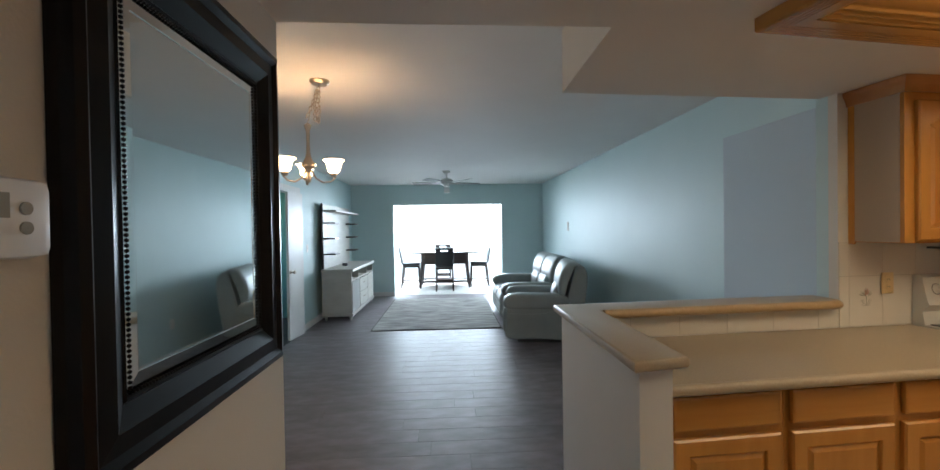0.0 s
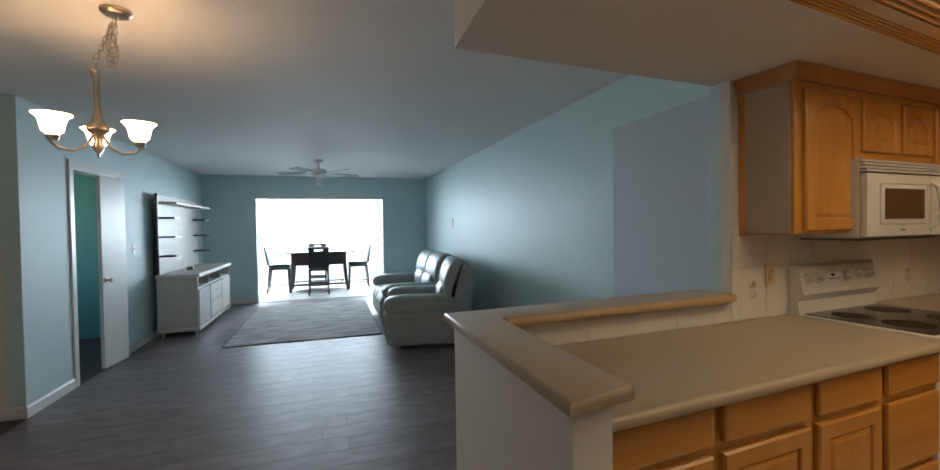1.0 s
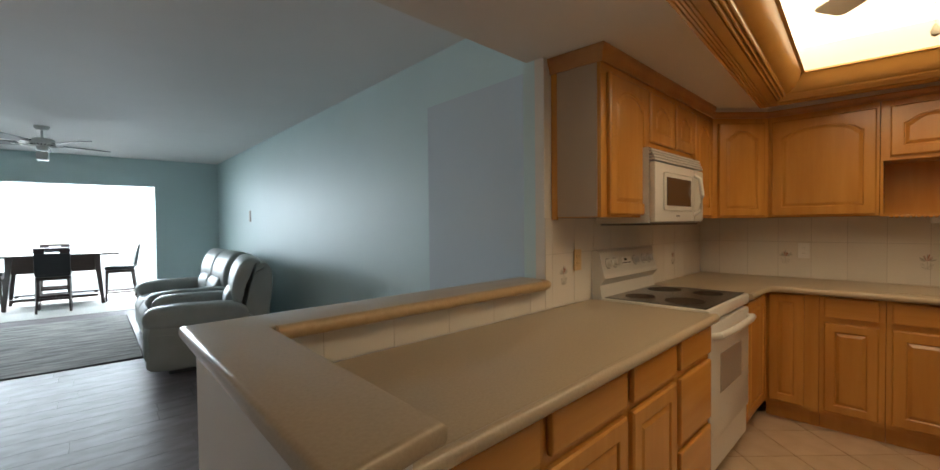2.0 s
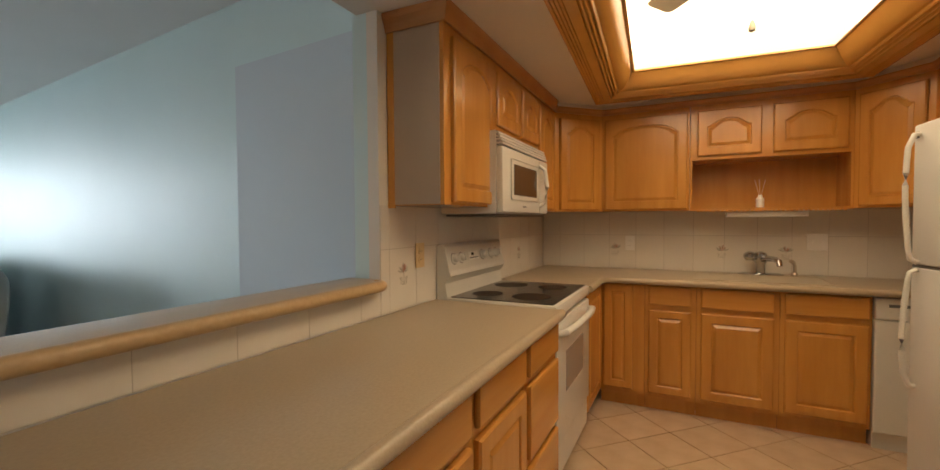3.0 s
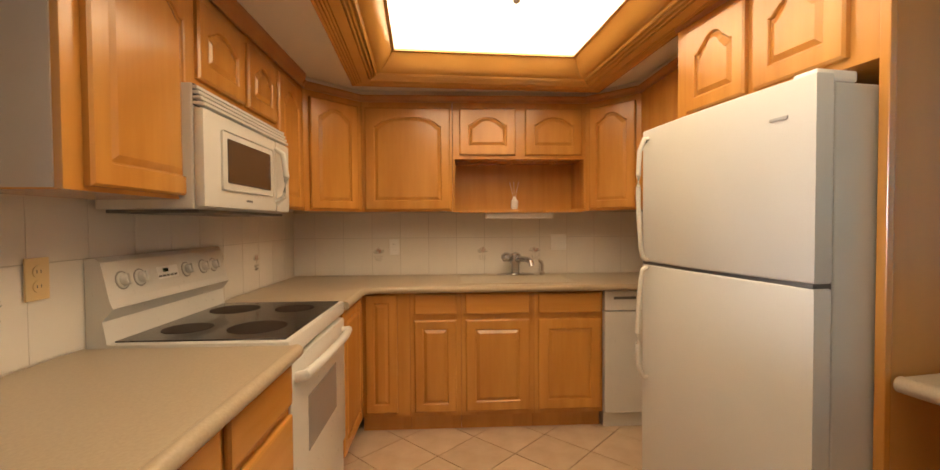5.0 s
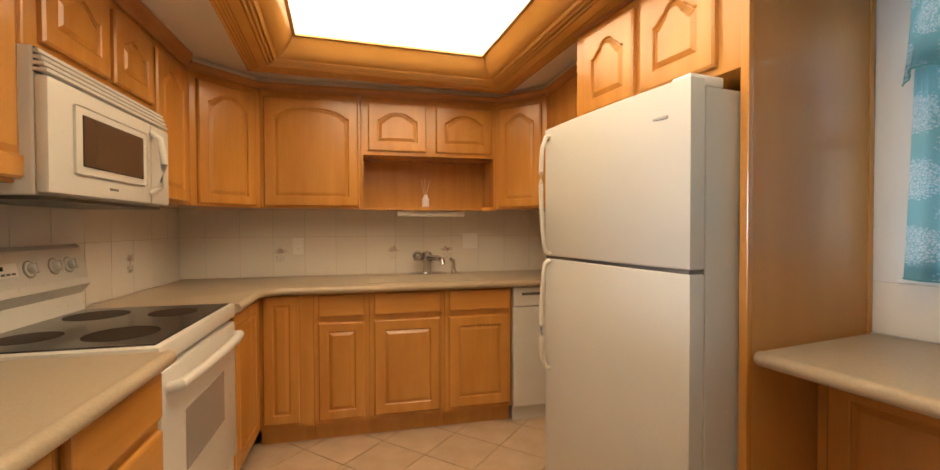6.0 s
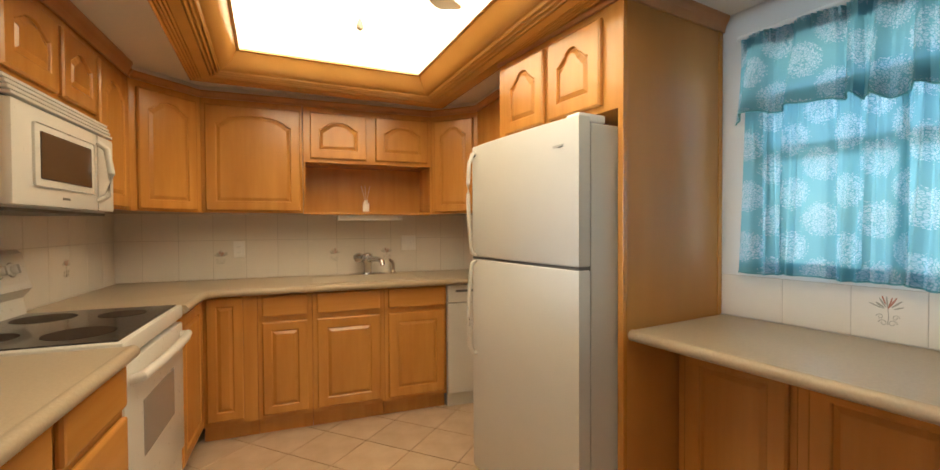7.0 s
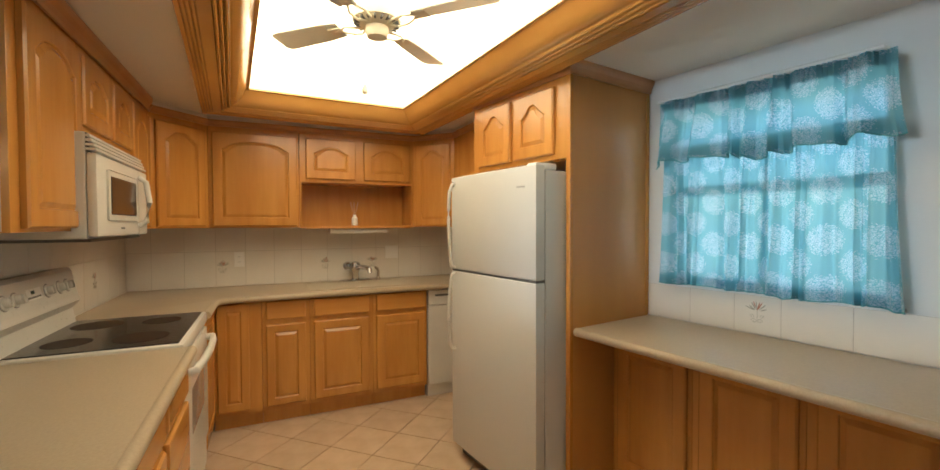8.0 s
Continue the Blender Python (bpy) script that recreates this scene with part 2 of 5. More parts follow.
def prism(bm, pts, z0, z1, bevel=0.0):
    """An upright block on the outline pts."""
    low = [bm.verts.new((x, y, z0)) for x, y in pts]
    top = [bm.verts.new((x, y, z1)) for x, y in pts]
    n = len(pts)
    faces = [bm.faces.new(low[::-1]), bm.faces.new(top)]
    faces += [bm.faces.new((low[i], low[(i + 1) % n], top[(i + 1) % n], top[i])) for i in range(n)]
    bmesh.ops.recalc_face_normals(bm, faces=faces)
    if bevel:
        edges = list({e for f in faces[:2] for e in f.edges})
        bmesh.ops.bevel(bm, geom=edges, offset=bevel, segments=3, affect="EDGES", profile=0.5)
    return bm


def lathe(bm, profile, seg=24, m=None):
    """Radius and height pairs, turned round the z axis."""
    rings = []
    for r, z in profile:
        rings.append([bm.verts.new((r * math.cos(a * math.tau / seg), r * math.sin(a * math.tau / seg), z)) for a in range(seg)])
    for a, b in zip(rings, rings[1:]):
        for i in range(seg):
            bm.faces.new((a[i], a[(i + 1) % seg], b[(i + 1) % seg], b[i]))
    for ring, r in ((rings[0], profile[0][0]), (rings[-1], profile[-1][0])):
        if r > 1e-4:
            bm.faces.new(ring)
    vs = [v for ring in rings for v in ring]
    bmesh.ops.recalc_face_normals(bm, faces=list({f for v in vs for f in v.link_faces}))
    if m is not None:
        bmesh.ops.transform(bm, matrix=m, verts=vs)
    return bm


def tube(bm, path, radius, seg=8, flat=1.0):
    """A round bar along a path of points; radius may be a list."""
    pts = [Vector(p) for p in path]
    rings = []
    for i, p in enumerate(pts):
        way = (pts[min(i + 1, len(pts) - 1)] - pts[max(i - 1, 0)]).normalized()
        side = way.cross(Vector((0, 0, 1)))
        side = side.normalized() if side.length > 1e-3 else Vector((1, 0, 0))
        up = side.cross(way)
        r = radius[i] if isinstance(radius, (list, tuple)) else radius
        rings.append([bm.verts.new(p + side * r * math.cos(a * math.tau / seg) + up * r * flat * math.sin(a * math.tau / seg)) for a in range(seg)])
    for a, b in zip(rings, rings[1:]):
        for i in range(seg):
            bm.faces.new((a[i], a[(i + 1) % seg], b[(i + 1) % seg], b[i]))
    bm.faces.new(rings[0])
    bm.faces.new(rings[-1][::-1])
    bmesh.ops.recalc_face_normals(bm, faces=list({f for ring in rings for v in ring for f in v.link_faces}))
    return bm


def sweep(bm, profile, path, closed=False):
    """A moulding: profile points (out, up) carried along a level path of (x, y, z), mitred; out is to the right of the way."""
    n = len(path)
    rings = []
    for i in range(n):
        p = Vector(path[i])
        a = Vector(path[i - 1]) if (i or closed) else None
        c = Vector(path[(i + 1) % n]) if (i < n - 1 or closed) else None
        d1 = (p - a).normalized() if a is not None else (c - p).normalized()
        d2 = (c - p).normalized() if c is not None else d1
        n1, n2 = Vector((d1.y, -d1.x, 0)), Vector((d2.y, -d2.x, 0))
        mid = (n1 + n2).normalized()
        k = 1 / max(mid.dot(n1), 0.2)
        rings.append([bm.verts.new(p + mid * (o * k) + Vector((0, 0, u))) for o, u in profile])
    m = len(profile)
    for i in range(n if closed else n - 1):
        a, b = rings[i], rings[(i + 1) % n]
        for j in range(m):
            bm.faces.new((a[j], a[(j + 1) % m], b[(j + 1) % m], b[j]))
    if not closed:
        bm.faces.new(rings[0])
        bm.faces.new(rings[-1][::-1])
    bmesh.ops.recalc_face_normals(bm, faces=list(bm.faces))
    return bm


def soft(bm, x0, y0, z0, x1, y1, z1, r=0.05, puff=0.0, m=None, cuts=5):
    """A cushion: a box with round edges and bulging faces."""
    got = bmesh.ops.create_cube(bm, size=2.0)["verts"]
    edges = list({e for v in got for e in v.link_edges})
    bmesh.ops.subdivide_edges(bm, edges=edges, cuts=cuts, use_grid_fill=True)
    vs = list(bm.verts)
    half = Vector(((x1 - x0) / 2, (y1 - y0) / 2, (z1 - z0) / 2))
    mid = Vector(((x1 + x0) / 2, (y1 + y0) / 2, (z1 + z0) / 2))
    for v in vs:
        c = v.co.copy()
        p = Vector((c.x * half.x, c.y * half.y, c.z * half.z))
        core = Vector([max(-h + r, min(h - r, q)) if h > r else 0 for q, h in zip(p, half)])
        d = p - core
        if d.length > 1e-6:
            k = max(abs(d.x), abs(d.y), abs(d.z))
            p = core + d.normalized() * min(r, k if k > 0 else r)
        bulge = puff * (1 - c.x**2) * (1 - c.y**2) + puff * (1 - c.z**2) * max(0, 1 - min(abs(c.x), abs(c.y))) * 0.3
        if abs(c.z) > 0.99:
            p.z += math.copysign(bulge, c.z)
        v.co = p + mid
    if m is not None:
        bmesh.ops.transform(bm, matrix=m, verts=vs)
    return bm


def mesh_of(name, bm, material, smooth=False):
    me = bpy.data.meshes.new(name)
    bm.normal_update()
    bm.to_mesh(me)
    bm.free()
    me.materials.append(material)
    if smooth:
        for p in me.polygons:
            p.use_smooth = True
        me.set_sharp_from_angle(angle=radians(38))
    return me


def thing(name, m, label, category, group=""):
    ob = new(name)
    ob.matrix_world = m
    ob.empty_display_size = 0.1
    return tagged(ob, label, category, group)


def part(name, bm, material, parent, label="", m=None, smooth=False):
    ob = new(name, mesh_of(name, bm, material, smooth))
    ob.parent = parent
    if m is not None:
        ob.matrix_local = m
    return tagged(ob, label)


def single(name, bm, material, m, label, category, group="", smooth=False):
    ob = new(name, mesh_of(name, bm, material, smooth))
    ob.matrix_world = m
    return tagged(ob, label, category, group)


def structure(name, bm, material, m, label="", smooth=False):
    ob = new(name, mesh_of(name, bm, material, smooth))
    ob.matrix_world = m
    return tagged(ob, label, "", "", "structure")


def B():
    return bmesh.new()


# ---- setting: ground, floors, walls, ceilings ----
structure("ground", box(B(), -300, -300, -0.5, 300, 300, -0.3), M_OUT, K, "grassy ground outside the windows")
floor = structure("floor", box(B(), -5, 0.02, -0.1, 2.9, 7.8, -0.005), M_JOINT, L, "grey-washed laminate plank floor of the living room")
structure("floor_hall", box(B(), -1.3, -3.8, -0.1, -0.05, 0.02, -0.005), M_PLANK, L, "grey laminate floor of the entry hall")
kitchen_floor = structure("floor_kitchen", prism(B(), [(0.85, -0.9), (2.74, -0.6), (3.6, -0.46), (5.0, -0.46), (5.0, 2.42), (0.85, 2.42)], -0.12, -0.006), M_FGROUT, K, "tan stone tile floor laid diagonally in the kitchen")
structure("floor_sunroom", box(B(), -3.4, 7.8, -0.1, 2.6, 11.4, 0.0), mat("pale_sunroom_floor", (0.50, 0.48, 0.45), 0.5, scale=(4, 4, 4)), L, "pale floor of the sunroom")

wall_sink = structure("wall_east", box(B(), 4.87, -1.2, 0, 5.0, 2.6, 2.6), M_WALLK, K, "warm white kitchen wall behind the sink")
wall_pass = structure("wall_north", box(B(), 2.55, 2.36, 0, 4.87, 2.415, 2.5), M_WALLK, K, "warm white kitchen wall beside the pass-through")
structure("wall_north_back", box(B(), 2.552, 2.415, 0, 5.0, 2.49, 2.5), M_AQUA, K, "aqua living room side of the pass-through wall")
wall_half = structure("wall_half", prism(B(), [(0.975, 1.545), (1.095, 1.56), (1.165, 2.36), (2.55, 2.36), (2.55, 2.47), (1.045, 2.47)], 0, 1.03), M_WALLW, K, "white half wall round the kitchen peninsula")
cap = prism(B(), [(0.937, 1.50), (1.13, 1.525), (1.195, 2.315), (2.47, 2.306), (2.495, 2.32), (2.505, 2.355), (2.548, 2.357), (2.548, 2.52), (1.015, 2.52)], 1.03, 1.068, 0.014)
structure("trim_cap", cap, M_COUNTER, K, "beige laminate cap on the half wall", True)
nose = tube(B(), [(1.205, 2.312, 1.0475), (2.475, 2.308, 1.0475), (2.503, 2.316, 1.0475), (2.514, 2.336, 1.0475), (2.514, 2.352, 1.0475)], 0.0225, 14)
structure("trim_ledge_nosing", nose, M_NOSE, K, "rounded tan nosing along the pass-through ledge", True)

# window side of the kitchen, with its opening
ww = B()
box(ww, -3.7, -0.13, 0, -1.0, 0, 2.5)
box(ww, -0.09, -0.13, 0, 0.9, 0, 2.5)
box(ww, -1.0, -0.13, 0, -0.09, 0, 1.075)
box(ww, -1.0, -0.13, 1.99, -0.09, 0, 2.5)
wall_window = structure("wall_south", ww, M_WALLW_SHADED, W, "white kitchen wall with a curtained window")
structure("wall_south_end", box(B(), 3.60, -0.5, 0, 4.87, -0.37, 2.5), M_WALLK, K)

# entry hall and dining corner
structure("wall_west_hall", box(B(), -1.226, -4.2, 0, -1.106, -0.746, 2.55), M_WALLK, L, "cream hall wall that carries the mirror")
structure("wall_hall_return", box(B(), -5.0, -0.866, 0, -1.226, -0.746, 2.55), M_WALLK, L)
structure("wall_nook", box(B(), -5.12, -0.866, 0, -5.0, 2.62, 2.55), M_WALLK, L)
structure("wall_corner", box(B(), -5.0, 2.55, 0, -2.835, 2.67, 2.55), M_WALLK, L, "cream wall at the dining corner")
lw = B()
DY0, DY1, DTOP = 3.30, 4.24, 2.04
box(lw, -2.835, 2.55, 0, -2.715, DY0, 2.55)
box(lw, -2.835, DY1, 0, -2.715, 7.75, 2.55)
box(lw, -2.835, DY0, DTOP, -2.715, DY1, 2.55)
structure("wall_west", lw, M_AQUA, L, "pale aqua living room wall with a doorway")
rw = B()
box(rw, 1.60, 1.10, 0, 1.72, 7.75, 2.55)
box(rw, 1.60, 0.06, 2.15, 1.72, 1.10, 2.55)
structure("wall_east_living", rw, M_AQUA, L, "pale aqua satin wall beside the sofa")
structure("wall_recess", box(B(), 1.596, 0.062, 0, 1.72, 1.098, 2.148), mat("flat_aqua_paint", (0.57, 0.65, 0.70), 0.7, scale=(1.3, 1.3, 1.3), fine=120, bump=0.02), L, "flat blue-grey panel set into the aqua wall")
fw = B()
OX0, OX1, OTOP = -1.785, 0.655, 2.035
box(fw, -2.835, 7.75, 0, OX0, 7.87, 2.55)
box(fw, OX1, 7.75, 0, 1.72, 7.87, 2.55)
box(fw, OX0, 7.75, OTOP, OX1, 7.87, 2.55)
structure("wall_far", fw, M_AQUA, L, "pale aqua wall with a wide opening to the sunroom")
# sunroom
sw = B()
box(sw, -3.4, 7.87, 0, -3.28, 11.4, 2.6)
box(sw, 2.48, 7.87, 0, 2.6, 11.4, 2.6)
box(sw, -3.28, 11.28, 0, 2.48, 11.4, 0.95)
box(sw, -3.28, 11.28, 2.3, 2.48, 11.4, 2.6)
for x in (-3.28, -1.95, -0.55, 0.85, 2.36):
    box(sw, x, 11.28, 0.95, x + 0.12, 11.4, 2.3)
structure("wall_sunroom", sw, mat("white_sunroom_paint", (0.80, 0.82, 0.82), 0.6, scale=(2, 2, 2)), L, "white sunroom wall with wide windows")
structure("ceiling_sunroom", box(B(), -3.4, 7.87, 2.6, 2.6, 11.4, 2.7), M_CEIL, L)
for i, x in enumerate((-3.16, -1.83, -0.43, 0.97)):
    w = structure("window_%d" % (i + 1), box(B(), x, 11.335, 0.95, (-1.95, -0.55, 0.85, 2.36)[i], 11.34, 2.3), M_PANE, L, "wide sunroom window in a white frame")
    w.visible_shadow = False
    x1 = (-1.95, -0.55, 0.85, 2.36)[i]
    fr = B()
    for a in ((x, 11.31, 0.95, x + 0.04, 11.37, 2.3), (x1 - 0.04, 11.31, 0.95, x1, 11.37, 2.3), (x, 11.31, 1.6, x1, 11.37, 1.64), (x, 11.31, 0.95, x1, 11.37, 0.99), (x, 11.31, 2.26, x1, 11.37, 2.3)):
        box(fr, *a)
    part("window_frame", fr, M_TRIM, w)
# room behind the doorway
gr = B()
box(gr, -4.62, 2.62, 0, -4.5, 3.5, 2.55)
box(gr, -4.62, 5.1, 0, -4.5, 5.6, 2.55)
# opening added in this unseen wall so that skylight brightens the room
box(gr, -4.62, 3.5, 0, -4.5, 5.1, 0.9)
box(gr, -4.62, 3.5, 2.1, -4.5, 5.1, 2.55)
box(gr, -4.5, 5.48, 0, -2.835, 5.6, 2.55)
structure("wall_green_room", gr, M_GREEN, L, "sea green wall of the room behind the doorway")
structure("ceiling_green_room", box(B(), -4.62, 2.62, 2.55, -2.7, 5.6, 2.6), M_CEIL, L)

structure("ceiling", box(B(), -5.12, -0.9, CEIL, 2.9, 7.87, CEIL + 0.1), M_CEIL, L, "white living room ceiling")


def ring_slab(outer, hole, z0, z1):
    bm = B()
    edges = []
    for loop in (outer, hole):
        vs = [bm.verts.new((x, y, z0)) for x, y in loop]
        edges += [bm.edges.new((vs[i], vs[(i + 1) % len(vs)])) for i in range(len(vs))]
    bmesh.ops.triangle_fill(bm, edges=edges, use_beauty=True)
    got = bmesh.ops.extrude_face_region(bm, geom=list(bm.faces))
    bmesh.ops.translate(bm, vec=(0, 0, z1 - z0), verts=[g for g in got["geom"] if isinstance(g, bmesh.types.BMVert)])
    bmesh.ops.recalc_face_normals(bm, faces=list(bm.faces))
    return bm


WELL = pose(2.92, 0.941, 0, 0, 0, 3.6)
IL, IW = 1.16, 0.505


def in_well(x, y):
    p = WELL @ Vector((x, y, 0))
    return p.x, p.y


hole = [in_well(x, y) for x, y in ((-IL - 0.11, -IW - 0.11), (IL + 0.11, -IW - 0.11), (IL + 0.11, IW + 0.11), (-IL - 0.11, IW + 0.11))]
structure("ceiling_kitchen", ring_slab([(-0.152, 1.801), (0.986, 1.731), (1.065, 2.469), (4.95, 2.469), (4.95, -1.5), (-2.0, -2.2), (-0.9, 1.75)], hole, KCEIL, CEIL - 0.004), M_CEIL_SHADED, K, "lowered white ceiling over kitchen and hall")
ws = B()
for a in ((-IL - 0.08, -IW - 0.08, KCEIL + 0.02, IL + 0.08, -IW - 0.06, CEIL + 0.06), (-IL - 0.08, IW + 0.06, KCEIL + 0.02, IL + 0.08, IW + 0.08, CEIL + 0.06), (-IL - 0.08, -IW - 0.06, KCEIL + 0.02, -IL - 0.06, IW + 0.06, CEIL + 0.06), (IL + 0.06, -IW - 0.06, KCEIL + 0.02, IL + 0.08, IW + 0.06, CEIL + 0.06)):
    box(ws, *a)
structure("ceiling_well_sides", ws, M_LIGHTBOX, WELL)
panel = single("ceiling_light_panel", box(B(), -IL - 0.06, -IW - 0.06, 2.405, IL + 0.06, IW + 0.06, 2.43), M_PANEL, WELL, "bright white luminous ceiling panel in a wooden well", "ceiling light")
prof = [(0.0, 0.070), (0.004, 0.080), (0.012, 0.078), (0.015, 0.068)]
prof += [(0.016 + 0.084 * k / 12, -0.020 + 0.088 * (1 - k / 12) ** 1.8) for k in range(13)]
for b in range(3):
    o, u = 0.104 + 0.017 * b, -0.022 - 0.008 * b
    prof += [(o, u - 0.001), (o + 0.003, u - 0.009), (o + 0.008, u - 0.012), (o + 0.013, u - 0.009), (o + 0.0155, u - 0.002)]
prof += [(0.156, -0.050), (0.200, -0.052)]
for b in range(4):
    o = 0.202 + 0.015 * b
    prof += [(o, -0.047), (o + 0.002, -0.046), (o + 0.004, -0.052), (o + 0.0125, -0.052)]
prof += [(0.266, -0.050), (0.270, -0.044), (0.270, -0.001), (0.114, -0.001), (0.036, 0.066)]
corners = [(-IL, -IW, KCEIL), (IL, -IW, KCEIL), (IL, IW, KCEIL), (-IL, IW, KCEIL)]
structure("trim_light_well", sweep(B(), prof, corners, True), M_MOULD, WELL, "fluted honey wood moulding round the luminous ceiling")

# baseboards
def skirting(name, m, path):
    structure(name, sweep(B(), [(0, 0), (0.014, 0), (0.014, 0.075), (0.008, 0.09), (0, 0.092)], path), M_TRIM, m, "white baseboard")


skirting("baseboard", L, [(-2.714, DY0 - 0.08, 0), (-2.714, 2.549, 0), (-4.9, 2.549, 0)][::-1])
skirting("baseboard_west", L, [(-2.714, DY1 + 0.08, 0), (-2.714, 7.749, 0), (OX0, 7.749, 0)])
skirting("baseboard_far", L, [(OX1, 7.749, 0), (1.599, 7.749, 0), (1.599, 1.12, 0)])
skirting("baseboard_hall", L, [(-1.105, -4.0, 0), (-1.105, -0.745, 0), (-1.6, -0.745, 0)])


# ---- kitchen cabinets ----
def panel_door(w, h, arch=0.0, stile=0.055, plain=False):
    """A door or drawer front, 22 mm thick: its back on y = 0, its front towards -y, centred on x, from z = 0. One closed skin."""
    bm = B()
    t, c = 0.022, 0.007
    if plain:
        box(bm, -w / 2, -t, 0, w / 2, 0, h, 0.010)
        return bm
    hw = w / 2 - stile
    n = 36 if arch else 1
    base = h - stile - arch
    us = [-1 + 2 * i / n for i in range(n + 1)]

    def rise(u):
        """The cathedral line: flat shoulders, a short ogee, then a broad arch."""
        if not arch:
            return 0.0
        q = abs(u) * hw
        crown = hw - 0.052
        if q <= crown:
            return arch * (0.34 + 0.66 * math.sqrt(max(0.0, 1 - 0.94 * (q / crown) ** 2)))
        k = min(1.0, (q - crown) / 0.046)
        return arch * (0.34 + 0.66 * math.sqrt(0.06)) * (0.5 + 0.5 * math.cos(math.pi * k))

    def loop(pts, y):
        return [bm.verts.new((x, y, z)) for x, z in pts]

    def rect(i, y):
        return loop([(-w / 2 + i, i), (-w / 2 + i, h - i), (w / 2 - i, h - i), (w / 2 - i, i)], y)

    def outline(i, y):
        k = hw - i
        return loop([(-k, stile + i)] + [(u * k, base + rise(u) - i) for u in us] + [(k, stile + i)], y)

    def bridge(p, q):
        m = len(p)
        for i in range(m):
            bm.faces.new((p[i], p[(i + 1) % m], q[(i + 1) % m], q[i]))

    def ring(p):
        return [bm.edges.get((p[i], p[(i + 1) % len(p)])) for i in range(len(p))]

    back, side, front = rect(0, 0), rect(0, -t + c), rect(c, -t)
    bm.faces.new(back)
    bridge(back, side)
    bridge(side, front)
    steps = [outline(0, -t), outline(0.004, -t + 0.003), outline(0.006, -t + 0.010), outline(0.009, -t + 0.010), outline(0.010, -t + 0.0095), outline(0.027, -t + 0.001)]
    for p, q in zip(steps, steps[1:]):
        bridge(p, q)
    bm.faces.new(steps[-1])
    bmesh.ops.triangle_fill(bm, edges=ring(front) + ring(steps[0]), use_beauty=True)
    bmesh.ops.recalc_face_normals(bm, faces=list(bm.faces))
    return bm


SOUTH, WEST, NORTH = 0, -90, 180


def cabinet(name, m, w, d, z0, z1, label, doors, category="cabinet", body=None, group="", toe=False):
    """A unit with its front centre at the origin of m, looking to -y. doors: (x0, x1, z0, z1, arch, kind)."""
    ob = thing(name, m, label, category, group)
    bm = B()
    if toe:
        box(bm, -w / 2, 0.001, z0 + 0.105, w / 2, d, z1)
        box(bm, -w / 2, 0.055, z0, w / 2, d - 0.02, z0 + 0.105)
    else:
        box(bm, -w / 2, 0.001, z0, w / 2, d, z1, 0.002)
    part("body", bm, body or M_MAPLE, ob)
    for x0, x1, a0, a1, arch, kind in doors:
        dm = panel_door(x1 - x0, a1 - a0, arch, plain=kind == "drawer", stile=0.05 if (x1 - x0) < 0.3 else 0.058)
        part("drawer" if kind == "drawer" else "door", dm, M_MAPLE_H if kind == "drawer" else M_MAPLE, ob, m=Matrix.Translation(((x0 + x1) / 2, 0, a0)))
    return ob


UB, UT = 1.372, 2.10
TOE = "honey maple base cabinet with raised-panel door under the beige counter"
UP = "honey maple wall cabinet with arched raised-panel door"
# wall A, facing south
up = cabinet("wall_cabinet", pose(2.866, 2.085, 0), 0.503, 0.272, UB, UT, "honey maple wall cabinet with beige side panel beside the pass-through", [(-0.196, 0.239, UB + 0.012, UT - 0.045, 0.055, "")])
part("side_panel", box(B(), -0.2555, 0.02, UB + 0.004, -0.2515, 0.238, UT - 0.003), M_SIDE, up, "beige side panel")
part("stile", box(B(), -0.2575, 0.238, UB - 0.01, -0.2505, 0.272, UT), M_MAPLE, up)
cabinet("wall_cabinet", pose(3.472, 2.085, 0), 0.705, 0.272, 1.75, UT, "short honey maple cabinet above the microwave", [(-0.34, 0.002, 1.785, UT - 0.045, 0.04, ""), (0.034, 0.345, 1.785, UT - 0.045, 0.04, "")])
cabinet("wall_cabinet", pose(4.043, 2.085, 0), 0.433, 0.272, UB, UT, UP, [(-0.20, 0.15, UB + 0.012, UT - 0.045, 0.055, "")])
# corner unit, cut across the corner
cor = thing("corner_wall_cabinet", K, "honey maple corner wall cabinet with a slanted front", "cabinet")
part("body", prism(B(), [(4.262, 2.084), (4.55, 1.80), (4.868, 1.80), (4.868, 2.358), (4.262, 2.358)], UB, UT), M_MAPLE, cor)
mid = Vector((4.406, 1.942, UB + 0.012))
part("door", panel_door(0.335, UT - UB - 0.057, 0.055, stile=0.05), M_MAPLE, cor, m=Matrix.Translation(mid) @ pose(0, 0, 0, 0, 0, -44.6))
# sink wall, facing west
cabinet("wall_cabinet", pose(4.55, 1.50, 0, 0, 0, WEST), 0.598, 0.316, UB, UT, "wide honey maple wall cabinet with arched raised-panel door", [(-0.275, 0.285, UB + 0.012, UT - 0.045, 0.06, "")])
nook = cabinet("wall_cabinet", pose(4.55, 0.748, 0, 0, 0, WEST), 0.90, 0.316, 1.72, UT, "short maple cabinet over an open shelf niche above the sink", [(-0.405, -0.03, 1.745, UT - 0.045, 0.05, ""), (0.035, 0.42, 1.745, UT - 0.045, 0.05, "")])
part("niche_back", box(B(), -0.45, 0.30, UB, 0.45, 0.316, 1.72), M_MAPLE, nook)
nb = B()
box(nb, -0.45, 0.004, UB - 0.004, 0.45, 0.30, UB + 0.014)
part("shelf", nb, M_MAPLE_H, nook)
